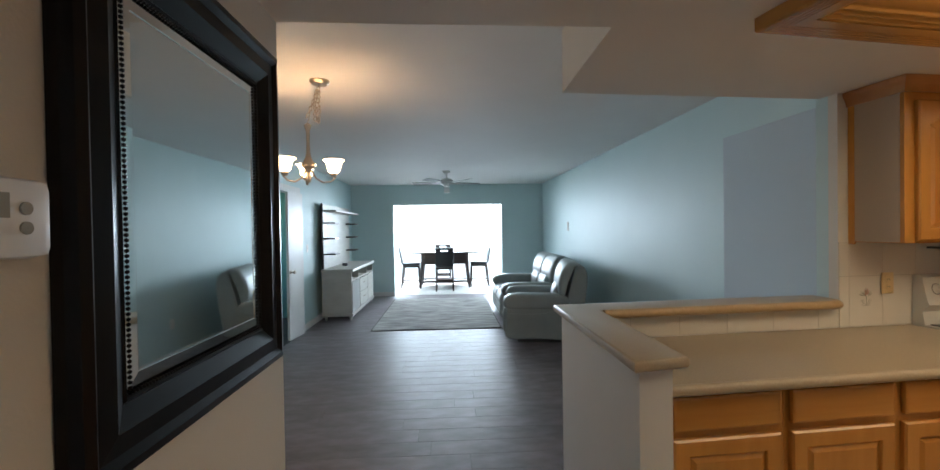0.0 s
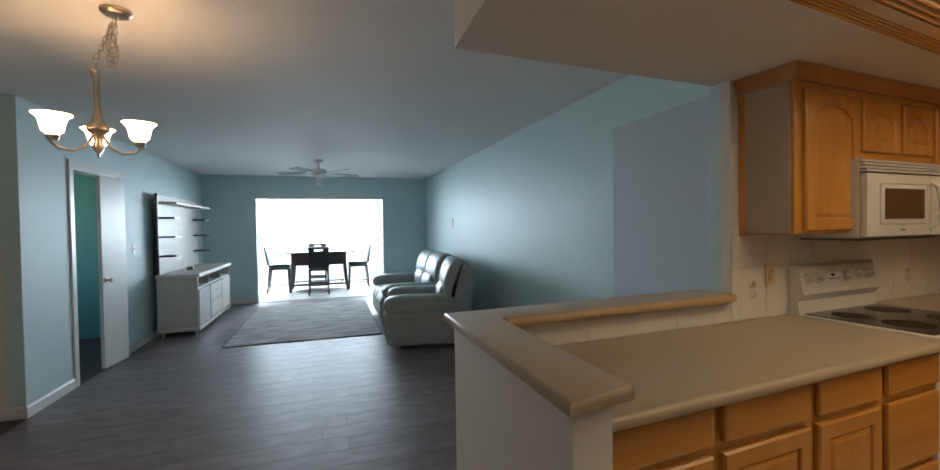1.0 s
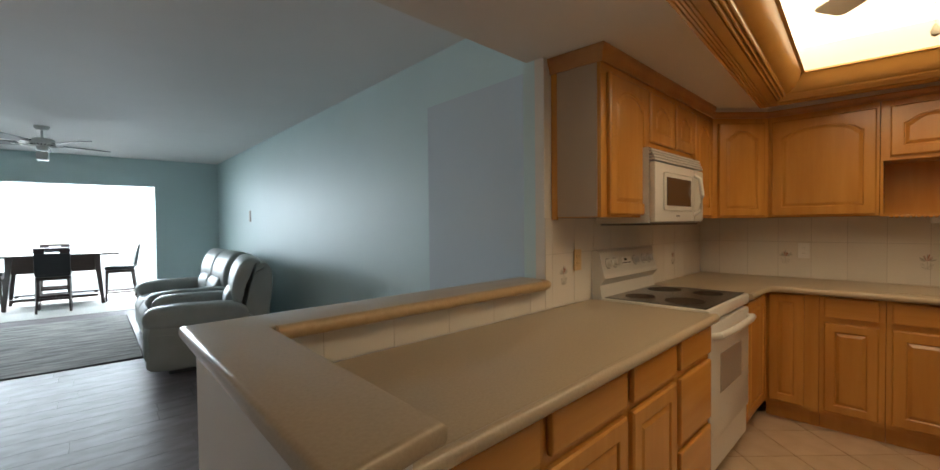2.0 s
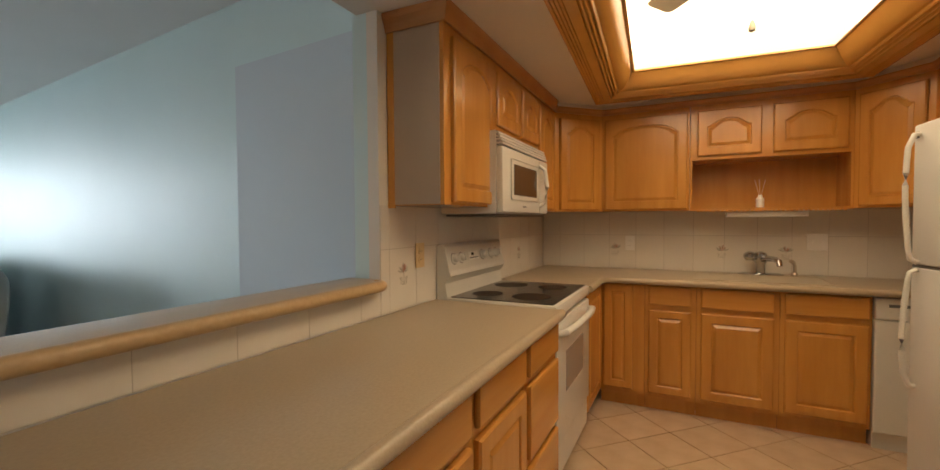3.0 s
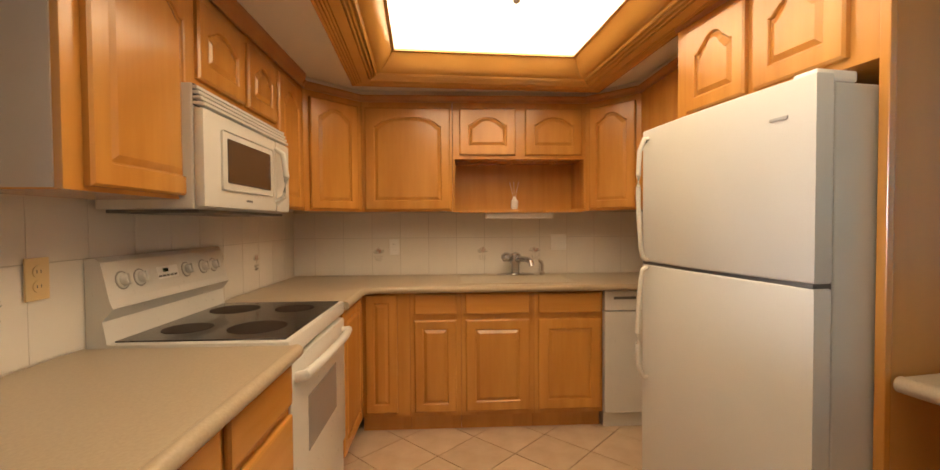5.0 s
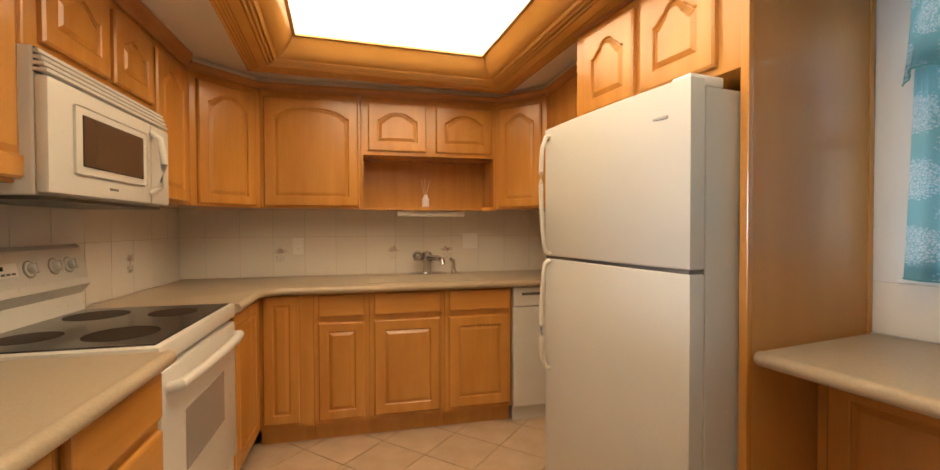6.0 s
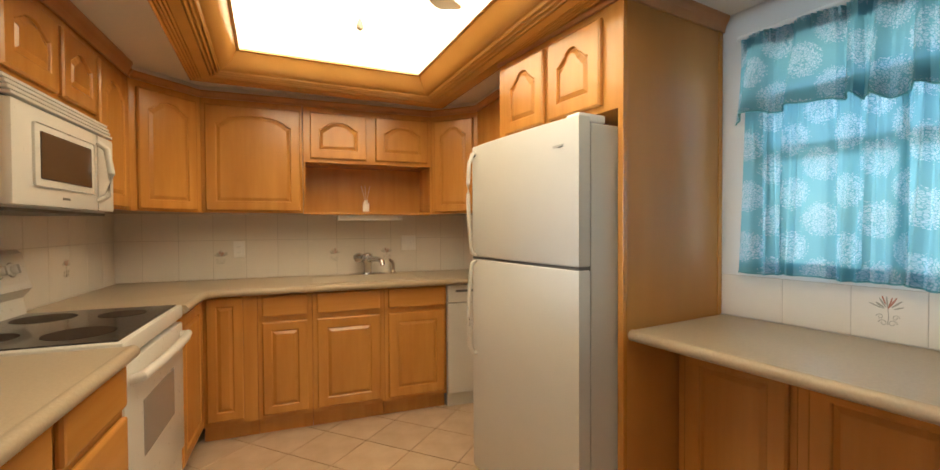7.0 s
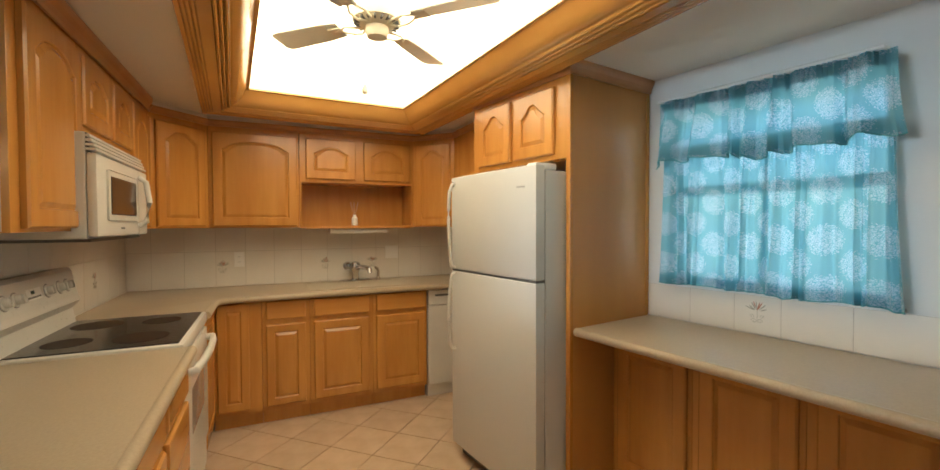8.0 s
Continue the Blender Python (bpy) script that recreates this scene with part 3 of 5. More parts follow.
for x in (-0.45, 0.436):
    part("side", box(B(), x, 0.002, UB + 0.014, x + 0.014, 0.30, 1.72), M_MAPLE, nook)
sc = B()
for i in range(34):
    x = -0.405 + i * 0.0245
    box(sc, x, -0.004, UB - 0.012, x + 0.017, 0.004, UB + 0.006, 0.003)
part("scalloped_edge", sc, M_MAPLE_H, nook)
cor2 = thing("corner_wall_cabinet", K, "honey maple corner wall cabinet near the refrigerator", "cabinet")
part("body", prism(B(), [(4.55, 0.297), (4.868, 0.297), (4.868, -0.365), (3.69, -0.365), (3.69, 0.03), (4.29, 0.03)], UB, UT), M_MAPLE, cor2)
part("door", panel_door(0.31, UT - UB - 0.057, 0.055, stile=0.05), M_MAPLE, cor2, m=Matrix.Translation((4.42, 0.1635, UB + 0.012)) @ pose(0, 0, 0, 0, 0, -134.3))

crown = [(0, -0.006), (0.010, -0.006), (0.012, 0.008), (0.018, 0.026), (0.028, 0.042), (0.032, 0.055), (0.032, KCEIL - UT - 0.002), (0, KCEIL - UT - 0.002)]
structure("trim_crown_uppers", sweep(B(), crown, [(2.611, 2.359, UT), (2.611, 2.083, UT), (4.225, 2.083, UT)]), M_CROWN, K, "reddish honey wood crown moulding above the wall cabinets")
low_crown = [(0, -0.006), (0.010, -0.006), (0.012, 0.006), (0.018, 0.016), (0.026, 0.024), (0.028, 0.034), (0, 0.034)]
structure("ceiling_filler", prism(B(), [(4.228, 2.357), (4.228, 2.086), (4.265, 2.085), (4.551, 1.80), (4.551, 0.297), (4.29, 0.031), (3.692, 0.031), (3.692, -0.363), (4.867, -0.363), (4.867, 2.357)], UT + 0.002, KCEIL - 0.002), M_CEIL_SHADED, K, "white painted filler between cabinets and ceiling")
structure("trim_crown_sink", sweep(B(), low_crown, [(4.227, 2.083, UT), (4.262, 2.083, UT), (4.548, 1.80, UT), (4.548, 0.297, UT), (4.288, 0.028, UT), (3.69, 0.028, UT)]), M_CROWN, K, "low honey wood crown moulding above the sink wall cabinets")

# base units along the peninsula, facing south
FY = 1.737
for x0, x1, kind in ((1.175, 1.643, "door"), (1.645, 2.124, "door"), (2.126, 2.560, "door"), (2.562, 2.990, "stack")):
    w = x1 - x0
    h = w / 2 - 0.021
    ds = [(-h, h, 0.735, 0.862, 0, "drawer")]
    if kind == "door":
        ds.append((-h, h, 0.135, 0.705, 0, ""))
    else:
        ds += [(-h, h, 0.43, 0.705, 0, "drawer"), (-h, h, 0.135, 0.40, 0, "drawer")]
    cabinet("base_cabinet", pose((x0 + x1) / 2, FY, 0), w, 0.60, 0, 0.874, TOE if kind == "door" else "honey maple drawer base cabinet beside the stove", ds, toe=True, group="base cabinets")
cabinet("base_cabinet", pose(4.017, FY + 0.03, 0), 0.546, 0.58, 0, 0.874, "narrow maple base cabinet in the corner by the stove", [(-0.25, 0.205, 0.135, 0.862, 0, "")], toe=True, group="base cabinets")
# base units under the sink, facing west
FX = 4.292
for y1, y0, ds in ((1.765, 1.47, [(1.74, 1.545, 0.135, 0.862, "")]), (1.468, 1.157, [(1.443, 1.185, 0.735, 0.862, "drawer"), (1.443, 1.185, 0.135, 0.70, "")]), (1.155, 0.705, [(1.129, 0.734, 0.735, 0.862, "drawer"), (1.129, 0.734, 0.135, 0.70, "")]), (0.703, 0.272, [(0.679, 0.288, 0.735, 0.862, "drawer"), (0.679, 0.288, 0.135, 0.70, "")])):
    mid = (y0 + y1) / 2
    cabinet("base_cabinet", pose(FX, mid, 0, 0, 0, WEST), y1 - y0, 0.57, 0, 0.874, TOE, [(mid - a, mid - b, c, d, 0, k) for a, b, c, d, k in ds], toe=True, group="base cabinets")

# counters
ct = prism(B(), [(1.125, 1.695), (2.990, 1.708), (2.990, 2.357), (1.168, 2.357)], 0.876, 0.914, 0.012)
top1 = thing("countertop", K, "beige speckled laminate worktop on the peninsula", "countertop")
part("slab", ct, M_COUNTER, top1, smooth=True)
part("front_edge", tube(B(), [(1.135, 1.695, 0.8945), (2.986, 1.708, 0.8945)], 0.021, 14), M_COUNTER, top1, "rolled front edge", smooth=True)
ct = prism(B(), [(3.744, 1.735), (4.16, 1.735), (4.22, 1.715), (4.245, 1.65), (4.245, -0.36), (4.868, -0.36), (4.868, 2.357), (3.744, 2.357)], 0.876, 0.914, 0.012)
top2 = thing("countertop", K, "beige speckled laminate worktop round the sink corner", "countertop")
part("slab", ct, M_COUNTER, top2, smooth=True)
part("front_edge", tube(B(), [(3.748, 1.735, 0.8945), (4.16, 1.735, 0.8945), (4.215, 1.71, 0.8945), (4.245, 1.65, 0.8945), (4.245, -0.355, 0.8945)], 0.021, 14), M_COUNTER, top2, "rolled front edge", smooth=True)

# window bar in its own turned frame
bar = prism(B(), [(0.012, 0.585), (0.012, 0.002), (-3.2, 0.002), (-3.2, 0.62)], 0.85, 0.889, 0.012)
top3 = thing("breakfast_counter", W, "beige speckled laminate counter under the window", "countertop")
part("slab", bar, M_COUNTER, top3, smooth=True)
part("front_edge", tube(B(), [(0.006, 0.585, 0.8695), (-3.2, 0.62, 0.8695)], 0.021, 14), M_COUNTER, top3, "rolled front edge", smooth=True)
for u1, u0 in ((0.010, -0.41), (-0.412, -0.835), (-0.837, -1.26), (-1.262, -1.69)):
    w = u1 - u0
    cabinet("base_cabinet", W @ pose((u0 + u1) / 2, 0.30, 0, 0, 0, NORTH), w, 0.28, 0, 0.848, "shallow honey maple cabinet under the window counter", [(-w / 2 + 0.035, w / 2 - 0.02, 0.13, 0.80, 0, "")], toe=True, group="window base cabinets")
# tall panel and cabinet over the refrigerator
tall = cabinet("refrigerator_surround", W @ pose(0.435, 0.62, 0, 0, 0, NORTH), 0.788, 0.61, 1.712, UT + 0.012, "honey maple refrigerator surround with tall end panel and two arched doors", [(-0.318, -0.021, 1.738, UT - 0.03, 0.06, ""), (0.017, 0.321, 1.738, UT - 0.03, 0.06, "")])
part("end_panel", box(B(), 0.397, 0.02, 0, 0.419, 0.616, UT + 0.01), M_PANELW, tall)
part("stile", box(B(), 0.3945, -0.002, 0, 0.421, 0.02, UT + 0.01, 0.003), M_MAPLE, tall)
part("stile", box(B(), 0.419, 0.59, 0.89, 0.423, 0.616, UT + 0.01), M_MAPLE, tall)
structure("trim_crown_panel", sweep(B(), crown, [(0.829, 0.622, UT + 0.01), (0.014, 0.622, UT + 0.01), (0.014, 0.002, UT + 0.01)]), M_CROWN, W, "reddish honey wood crown moulding on the tall panel")


# ---- appliances ----
def microwave():
    ob = thing("microwave", pose(3.418, 2.006, 1.342), "white over-the-range microwave with a dark window", "microwave")
    part("body", box(B(), -0.378, 0.035, 0.0, 0.378, 0.34, 0.402, 0.006), M_WHITE, ob)
    dr = B()
    box(dr, -0.378, 0.0, 0.006, 0.215, 0.034, 0.325, 0.012)
    box(dr, -0.275, -0.006, 0.07, 0.165, 0.004, 0.275, 0.012)
    part("door", dr, M_WHITE, ob, smooth=True)
    part("door_window", box(B(), -0.24, -0.0095, 0.095, 0.13, -0.004, 0.25, 0.004), M_DKWIN, ob, "smoked dark window")
    part("control_panel", box(B(), 0.218, 0.0, 0.006, 0.378, 0.034, 0.325, 0.012), M_WHITE, ob, smooth=True)
    hb = tube(B(), [(0.205, 0.0, 0.045), (0.215, -0.03, 0.07), (0.222, -0.042, 0.165), (0.215, -0.03, 0.265), (0.205, 0.0, 0.29)], 0.013, 10)
    part("handle", hb, M_WHITE, ob, smooth=True)
    for i in range(4):
        z = 0.333 + i * 0.0168
        part("vent_slat", box(B(), -0.376, 0.002 + i * 0.006, z, 0.376, 0.05, z + 0.0105, 0.003), M_WHITE, ob)
    # dark sheet that draws the shade between the slats
    part("vent_shade_sheet", box(B(), -0.374, 0.0295, 0.331, 0.374, 0.0345, 0.399), M_STEEL, ob, "dark sheet for the shade behind the vent slats")
    part("vent_grille", box(B(), -0.36, 0.03, -0.012, 0.36, 0.32, -0.001), M_STEEL, ob, "dark grease filter underneath")
    part("badge", box(B(), -0.085, -0.0015, 0.035, -0.035, 0.002, 0.043), M_STEEL, ob)


def stove():
    ob = thing("stove", pose(3.366, 1.745, 0) @ Matrix.Diagonal((0.975, 0.931, 1, 1)), "white electric stove with a black ceramic cooktop", "stove")
    part("body", box(B(), -0.374, 0.025, 0.09, 0.374, 0.65, 0.905, 0.004), M_WHITE, ob)
    part("kick", box(B(), -0.36, 0.07, 0.0, 0.36, 0.62, 0.09), M_GREYGAP, ob)
    part("drawer", box(B(), -0.372, 0.0, 0.095, 0.372, 0.03, 0.255, 0.008), M_WHITE, ob)
    od = B()
    box(od, -0.372, -0.012, 0.262, 0.372, 0.028, 0.845, 0.012)
    part("oven_door", od, M_WHITE, ob, smooth=True)
    part("oven_window", box(B(), -0.20, -0.0145, 0.48, 0.20, -0.008, 0.68, 0.004), mat("grey_oven_glass", (0.33, 0.31, 0.29), 0.15, bump=0), ob, "grey oven window")
    hd = tube(B(), [(-0.33, -0.01, 0.79), (-0.32, -0.045, 0.795), (-0.2, -0.062, 0.80), (0, -0.068, 0.802), (0.2, -0.062, 0.80), (0.32, -0.045, 0.795), (0.33, -0.01, 0.79)], 0.018, 10)
    part("handle", hd, M_WHITE, ob, smooth=True)
    part("rim", box(B(), -0.378, -0.012, 0.862, 0.378, 0.60, 0.921, 0.012), M_WHITE, ob, smooth=True)
    part("cooktop", box(B(), -0.352, 0.010, 0.919, 0.352, 0.578, 0.9255, 0.002), M_BLACKGL, ob, "black ceramic glass")
    for x, y, r in ((-0.18, 0.18, 0.105), (0.18, 0.17, 0.085), (-0.18, 0.44, 0.085), (0.18, 0.44, 0.105)):
        part("burner", lathe(B(), [(r, 0.9257), (r, 0.9262), (0.0001, 0.9264)], 32, Matrix.Translation((x, y, 0))), M_BURNER, ob)
    # backguard: upright base, leaning face
    prof2 = [(0.585, 0.905), (0.60, 0.99), (0.565, 1.03), (0.575, 1.055), (0.602, 1.175), (0.62, 1.19), (0.652, 1.185), (0.652, 0.905)]
    bg = B()
    a = [bg.verts.new((-0.374, y, z)) for y, z in prof2]
    c = [bg.verts.new((0.374, y, z)) for y, z in prof2]
    bg.faces.new(a)
    bg.faces.new(c[::-1])
    for i in range(len(prof2)):
        bg.faces.new((a[i], c[i], c[(i + 1) % len(prof2)], a[(i + 1) % len(prof2)]))
    bmesh.ops.recalc_face_normals(bg, faces=list(bg.faces))
    part("backguard", bg, M_WHITE, ob)
    tilt = pose(0, 0.588, 1.112, -12.7)
    for x in (-0.30, -0.215, 0.06, 0.185, 0.27):
        kn = lathe(B(), [(0.026, 0), (0.026, 0.004), (0.019, 0.006), (0.017, 0.022), (0.013, 0.026), (0.0001, 0.026)], 20, pose(x, 0, 0, 90))
        k = part("knob", kn, M_WHITE, ob, m=tilt, smooth=True)
        part("dial_ring", lathe(B(), [(0.0001, 0.0), (0.031, 0.0), (0.031, 0.0015), (0.0001, 0.0016)], 20, pose(x, 0, 0, 90)), M_DIAL, k, "grey printed dial")
        part("grip", box(B(), x - 0.005, -0.034, -0.019, x + 0.005, -0.006, 0.019, 0.003), M_WHITE, k)
    part("display", box(B(), -0.085, -0.002, 0.004, -0.055, 0.004, 0.018), M_GREENLED, ob, "green clock display", m=tilt)
    part("control_overlay", box(B(), -0.12, -0.0012, -0.02, 0.005, 0.004, 0.026), M_PLASTIC, ob, m=tilt)
    for i in range(5):
        part("button", box(B(), -0.115 + i * 0.023, -0.003, -0.013, -0.10 + i * 0.023, 0.003, -0.006), M_STEEL, ob, m=tilt)


def refrigerator():
    ob = thing("refrigerator", W @ pose(0.42, 0.82, 0), "white top-freezer refrigerator with bowed handles", "refrigerator")
    hw = 0.372
    part("cabinet", box(B(), -hw + 0.004, -0.70, 0.03, hw - 0.004, -0.075, 1.648, 0.006), M_FRIDGE, ob)
    part("kick_grille", box(B(), -hw + 0.02, -0.66, 0.0, hw - 0.02, -0.07, 0.075), M_GREYGAP, ob)

    def leaf(z0, z1):
        pts = []
        for i in range(13):
            u = -1 + i / 6
            pts.append((u * hw, -0.012 * u * u))
        pts = [(-hw, -0.066)] + pts + [(hw, -0.066)]
        return prism(B(), pts[::-1], z0, z1, 0.006)

    for nm, z0, z1 in (("freezer_door", 1.128, 1.668), ("fridge_door", 0.08, 1.116)):
        d = part(nm, leaf(z0, z1), M_FRIDGE, ob, smooth=True)
        za, zb = (z0 + 0.008, z1 - 0.04) if nm == "freezer_door" else (z1 - 0.008, z1 - 0.46)
        x = hw - 0.045
        path = [(x, -0.004, za), (x, 0.018, za + 0.012 * (1 if zb > za else -1))]
        path += [(x + 0.004, 0.022 + 0.014 * math.sin(i / 8 * math.pi * 0.8), za + (zb - za) * (0.1 + 0.8 * i / 8)) for i in range(9)]
        path += [(x, 0.012, zb), (x, -0.004, zb)]
        part("handle", tube(B(), path, 0.0095, 10), M_WHITE, d, smooth=True)
    part("gasket", box(B(), -hw + 0.003, -0.068, 1.116, hw - 0.003, -0.012, 1.128), M_GREYGAP, ob)
    part("gasket", box(B(), -hw + 0.008, -0.076, 0.08, hw - 0.008, -0.066, 1.66), M_GREYGAP, ob)
    part("hinge_cover", box(B(), -hw + 0.006, -0.15, 1.649, -hw + 0.075, -0.02, 1.680, 0.008), M_PLASTIC, ob)
    part("badge", box(B(), -hw + 0.075, -0.0085, 1.567, -hw + 0.130, -0.004, 1.575), M_NAME, ob, "small grey nameplate bar")
    part("emblem", box(B(), hw - 0.03, -0.012, 1.615, hw - 0.012, -0.005, 1.64), M_GREYGAP, ob, "small dark emblem")


def dishwasher():
    ob = thing("dishwasher", pose(4.29, -0.03, 0, 0, 0, WEST), "white built-in dishwasher beside the sink cabinets", "dishwasher")
    part("body", box(B(), -0.296, 0.03, 0.1, 0.296, 0.57, 0.872), M_WHITE, ob)
    part("door", box(B(), -0.296, -0.02, 0.10, 0.296, 0.03, 0.74, 0.008), M_WHITE, ob)
    part("control_panel", box(B(), -0.296, -0.024, 0.745, 0.296, 0.03, 0.868, 0.008), M_WHITE, ob)
    part("vent", box(B(), -0.24, -0.026, 0.815, -0.10, -0.022, 0.832), M_STEEL, ob)
    part("kick", box(B(), -0.29, 0.02, 0.0, 0.29, 0.5, 0.095), M_WHITE, ob)


microwave()
stove()
refrigerator()
dishwasher()


# ---- sink, taps and small kitchen things ----
def sink():
    ob = thing("sink", pose(4.53, 0.79, 0.914), "beige undermount kitchen sink in the worktop", "sink")
    rim = B()
    for a in ((-0.22, -0.38, 0.0005, 0.22, -0.36, 0.004), (-0.22, 0.36, 0.0005, 0.22, 0.38, 0.004), (-0.22, -0.36, 0.0005, -0.20, 0.36, 0.004), (0.20, -0.36, 0.0005, 0.22, 0.36, 0.004)):
        box(rim, *a)
    part("rim", rim, M_COUNTER, ob)
    part("basin", box(B(), -0.20, -0.36, 0.0005, 0.20, 0.36, 0.0015), mat("shaded_beige_basin", (0.52, 0.44, 0.32), 0.3), ob)


def faucet():
    ob = thing("faucet", pose(4.775, 0.745, 0.914) @ Matrix.Diagonal((1.25, 1.25, 1.25, 1)), "chrome lever faucet on an oval base plate", "faucet")
    part("base_plate", lathe(B(), [(0.0001, 0), (0.05, 0), (0.05, 0.006), (0.04, 0.012), (0.0001, 0.012)], 24, Matrix.Diagonal((0.75, 2.2, 1, 1))), M_CHROME, ob, smooth=True)
    part("column", lathe(B(), [(0.024, 0.01), (0.022, 0.06), (0.03, 0.075), (0.034, 0.10), (0.028, 0.125), (0.0001, 0.135)], 20), M_CHROME, ob, smooth=True)
    part("spout", tube(B(), [(0, 0.0, 0.085), (-0.05, -0.02, 0.098), (-0.12, -0.045, 0.10), (-0.17, -0.06, 0.09), (-0.176, -0.062, 0.068)], [0.018, 0.016, 0.015, 0.015, 0.014], 12), M_CHROME, ob, smooth=True)
    part("lever", lathe(B(), [(0.0001, -0.02), (0.02, -0.018), (0.032, 0.0), (0.03, 0.02), (0.012, 0.032), (0.0001, 0.034)], 18, Matrix.Translation((-0.02, 0.055, 0.10))), M_CHROME, ob, smooth=True)
    part("handle_arm", tube(B(), [(0, 0, 0.11), (-0.02, 0.05, 0.105)], 0.012, 10), M_CHROME, ob, smooth=True)


def side_sprayer():
    ob = thing("side_sprayer", pose(4.785, 0.545, 0.914), "small dark bronze side sprayer beside the faucet", "sprayer")
    part("collar", lathe(B(), [(0.02, 0), (0.022, 0.01), (0.013, 0.025), (0.0001, 0.025)], 16), M_NICKEL, ob, smooth=True)
    part("head", tube(B(), [(0, 0, 0.02), (0, 0, 0.07), (-0.004, 0.008, 0.095), (-0.012, 0.03, 0.105)], [0.011, 0.011, 0.013, 0.012], 12), M_NICKEL, ob, smooth=True)


def reed_diffuser():
    ob = thing("reed_diffuser", pose(4.66, 0.768, UB + 0.0145), "small white bottle with thin reeds on the niche shelf", "diffuser")
    part("bottle", lathe(B(), [(0.0001, 0), (0.022, 0), (0.024, 0.006), (0.024, 0.06), (0.014, 0.072), (0.012, 0.088), (0.0001, 0.088)], 20), M_PLASTIC, ob, smooth=True)
    for a, b in ((0.02, 0.03), (-0.03, 0.01), (0.005, -0.03)):
        part("reed", tube(B(), [(0, 0, 0.06), (a, b, 0.19)], 0.0018, 6), M_REED, ob)


def undercabinet_lamp():
    ob = thing("undercabinet_lamp", pose(4.64, 0.74, UB - 0.012), "slim white lamp strip under the niche shelf", "lamp")
    part("housing", box(B(), -0.05, -0.23, -0.036, 0.05, 0.23, -0.001, 0.006), M_PLASTIC, ob)


def wall_plate(m, material, label, kind, gangs=1):
    ob = thing("wall_outlet" if kind == "outlet" else "light_switch", m, label, kind)
    w = 0.072 if gangs == 1 else 0.118
    part("plate", box(B(), -w / 2, -0.006, -0.058, w / 2, 0, 0.058, 0.003), material, ob)
    for i in range(gangs):
        x = (i - (gangs - 1) / 2) * 0.046
        if kind == "outlet":
            for z in (-0.02, 0.02):
                part("socket", lathe(B(), [(0.017, 0), (0.017, 0.003), (0.0001, 0.003)], 16, pose(x, -0.006, z, 90)), material, ob)
                for s in (-0.006, 0.006):
                    part("slot", box(B(), x + s - 0.001, -0.0096, z - 0.004, x + s + 0.001, -0.0088, z + 0.005), M_GREYGAP, ob)
        else:
            part("toggle", box(B(), x - 0.005, -0.016, -0.010, x + 0.005, -0.005, 0.010, 0.002), material, ob)
    return ob


sink()
faucet()
side_sprayer()
reed_diffuser()
undercabinet_lamp()
wall_plate(pose(2.838, 2.350, 1.146), M_ALMOND, "almond double outlet on the tiled wall beside the stove", "outlet")
wall_plate(pose(4.860, 1.628, 1.122, 0, 0, WEST), M_PLASTIC, "white double outlet on the tiled wall over the counter", "outlet")
wall_plate(pose(4.860, 0.408, 1.147, 0, 0, WEST), M_PLASTIC, "white double switch plate beside the sink", "switch", 2)
wall_plate(L @ pose(-1.105, -0.98, 0.43, 0, 0, 90), M_PLASTIC, "white outlet low on the hall wall", "outlet")
wall_plate(L @ pose(-2.714, 4.62, 1.22, 0, 0, 90), M_PLASTIC, "white switch plate on the aqua wall", "switch")
wall_plate(L @ pose(1.599, 3.05, 0.42, 0, 0, -90), M_PLASTIC, "white outlet low on the aqua wall by the recliner", "outlet")


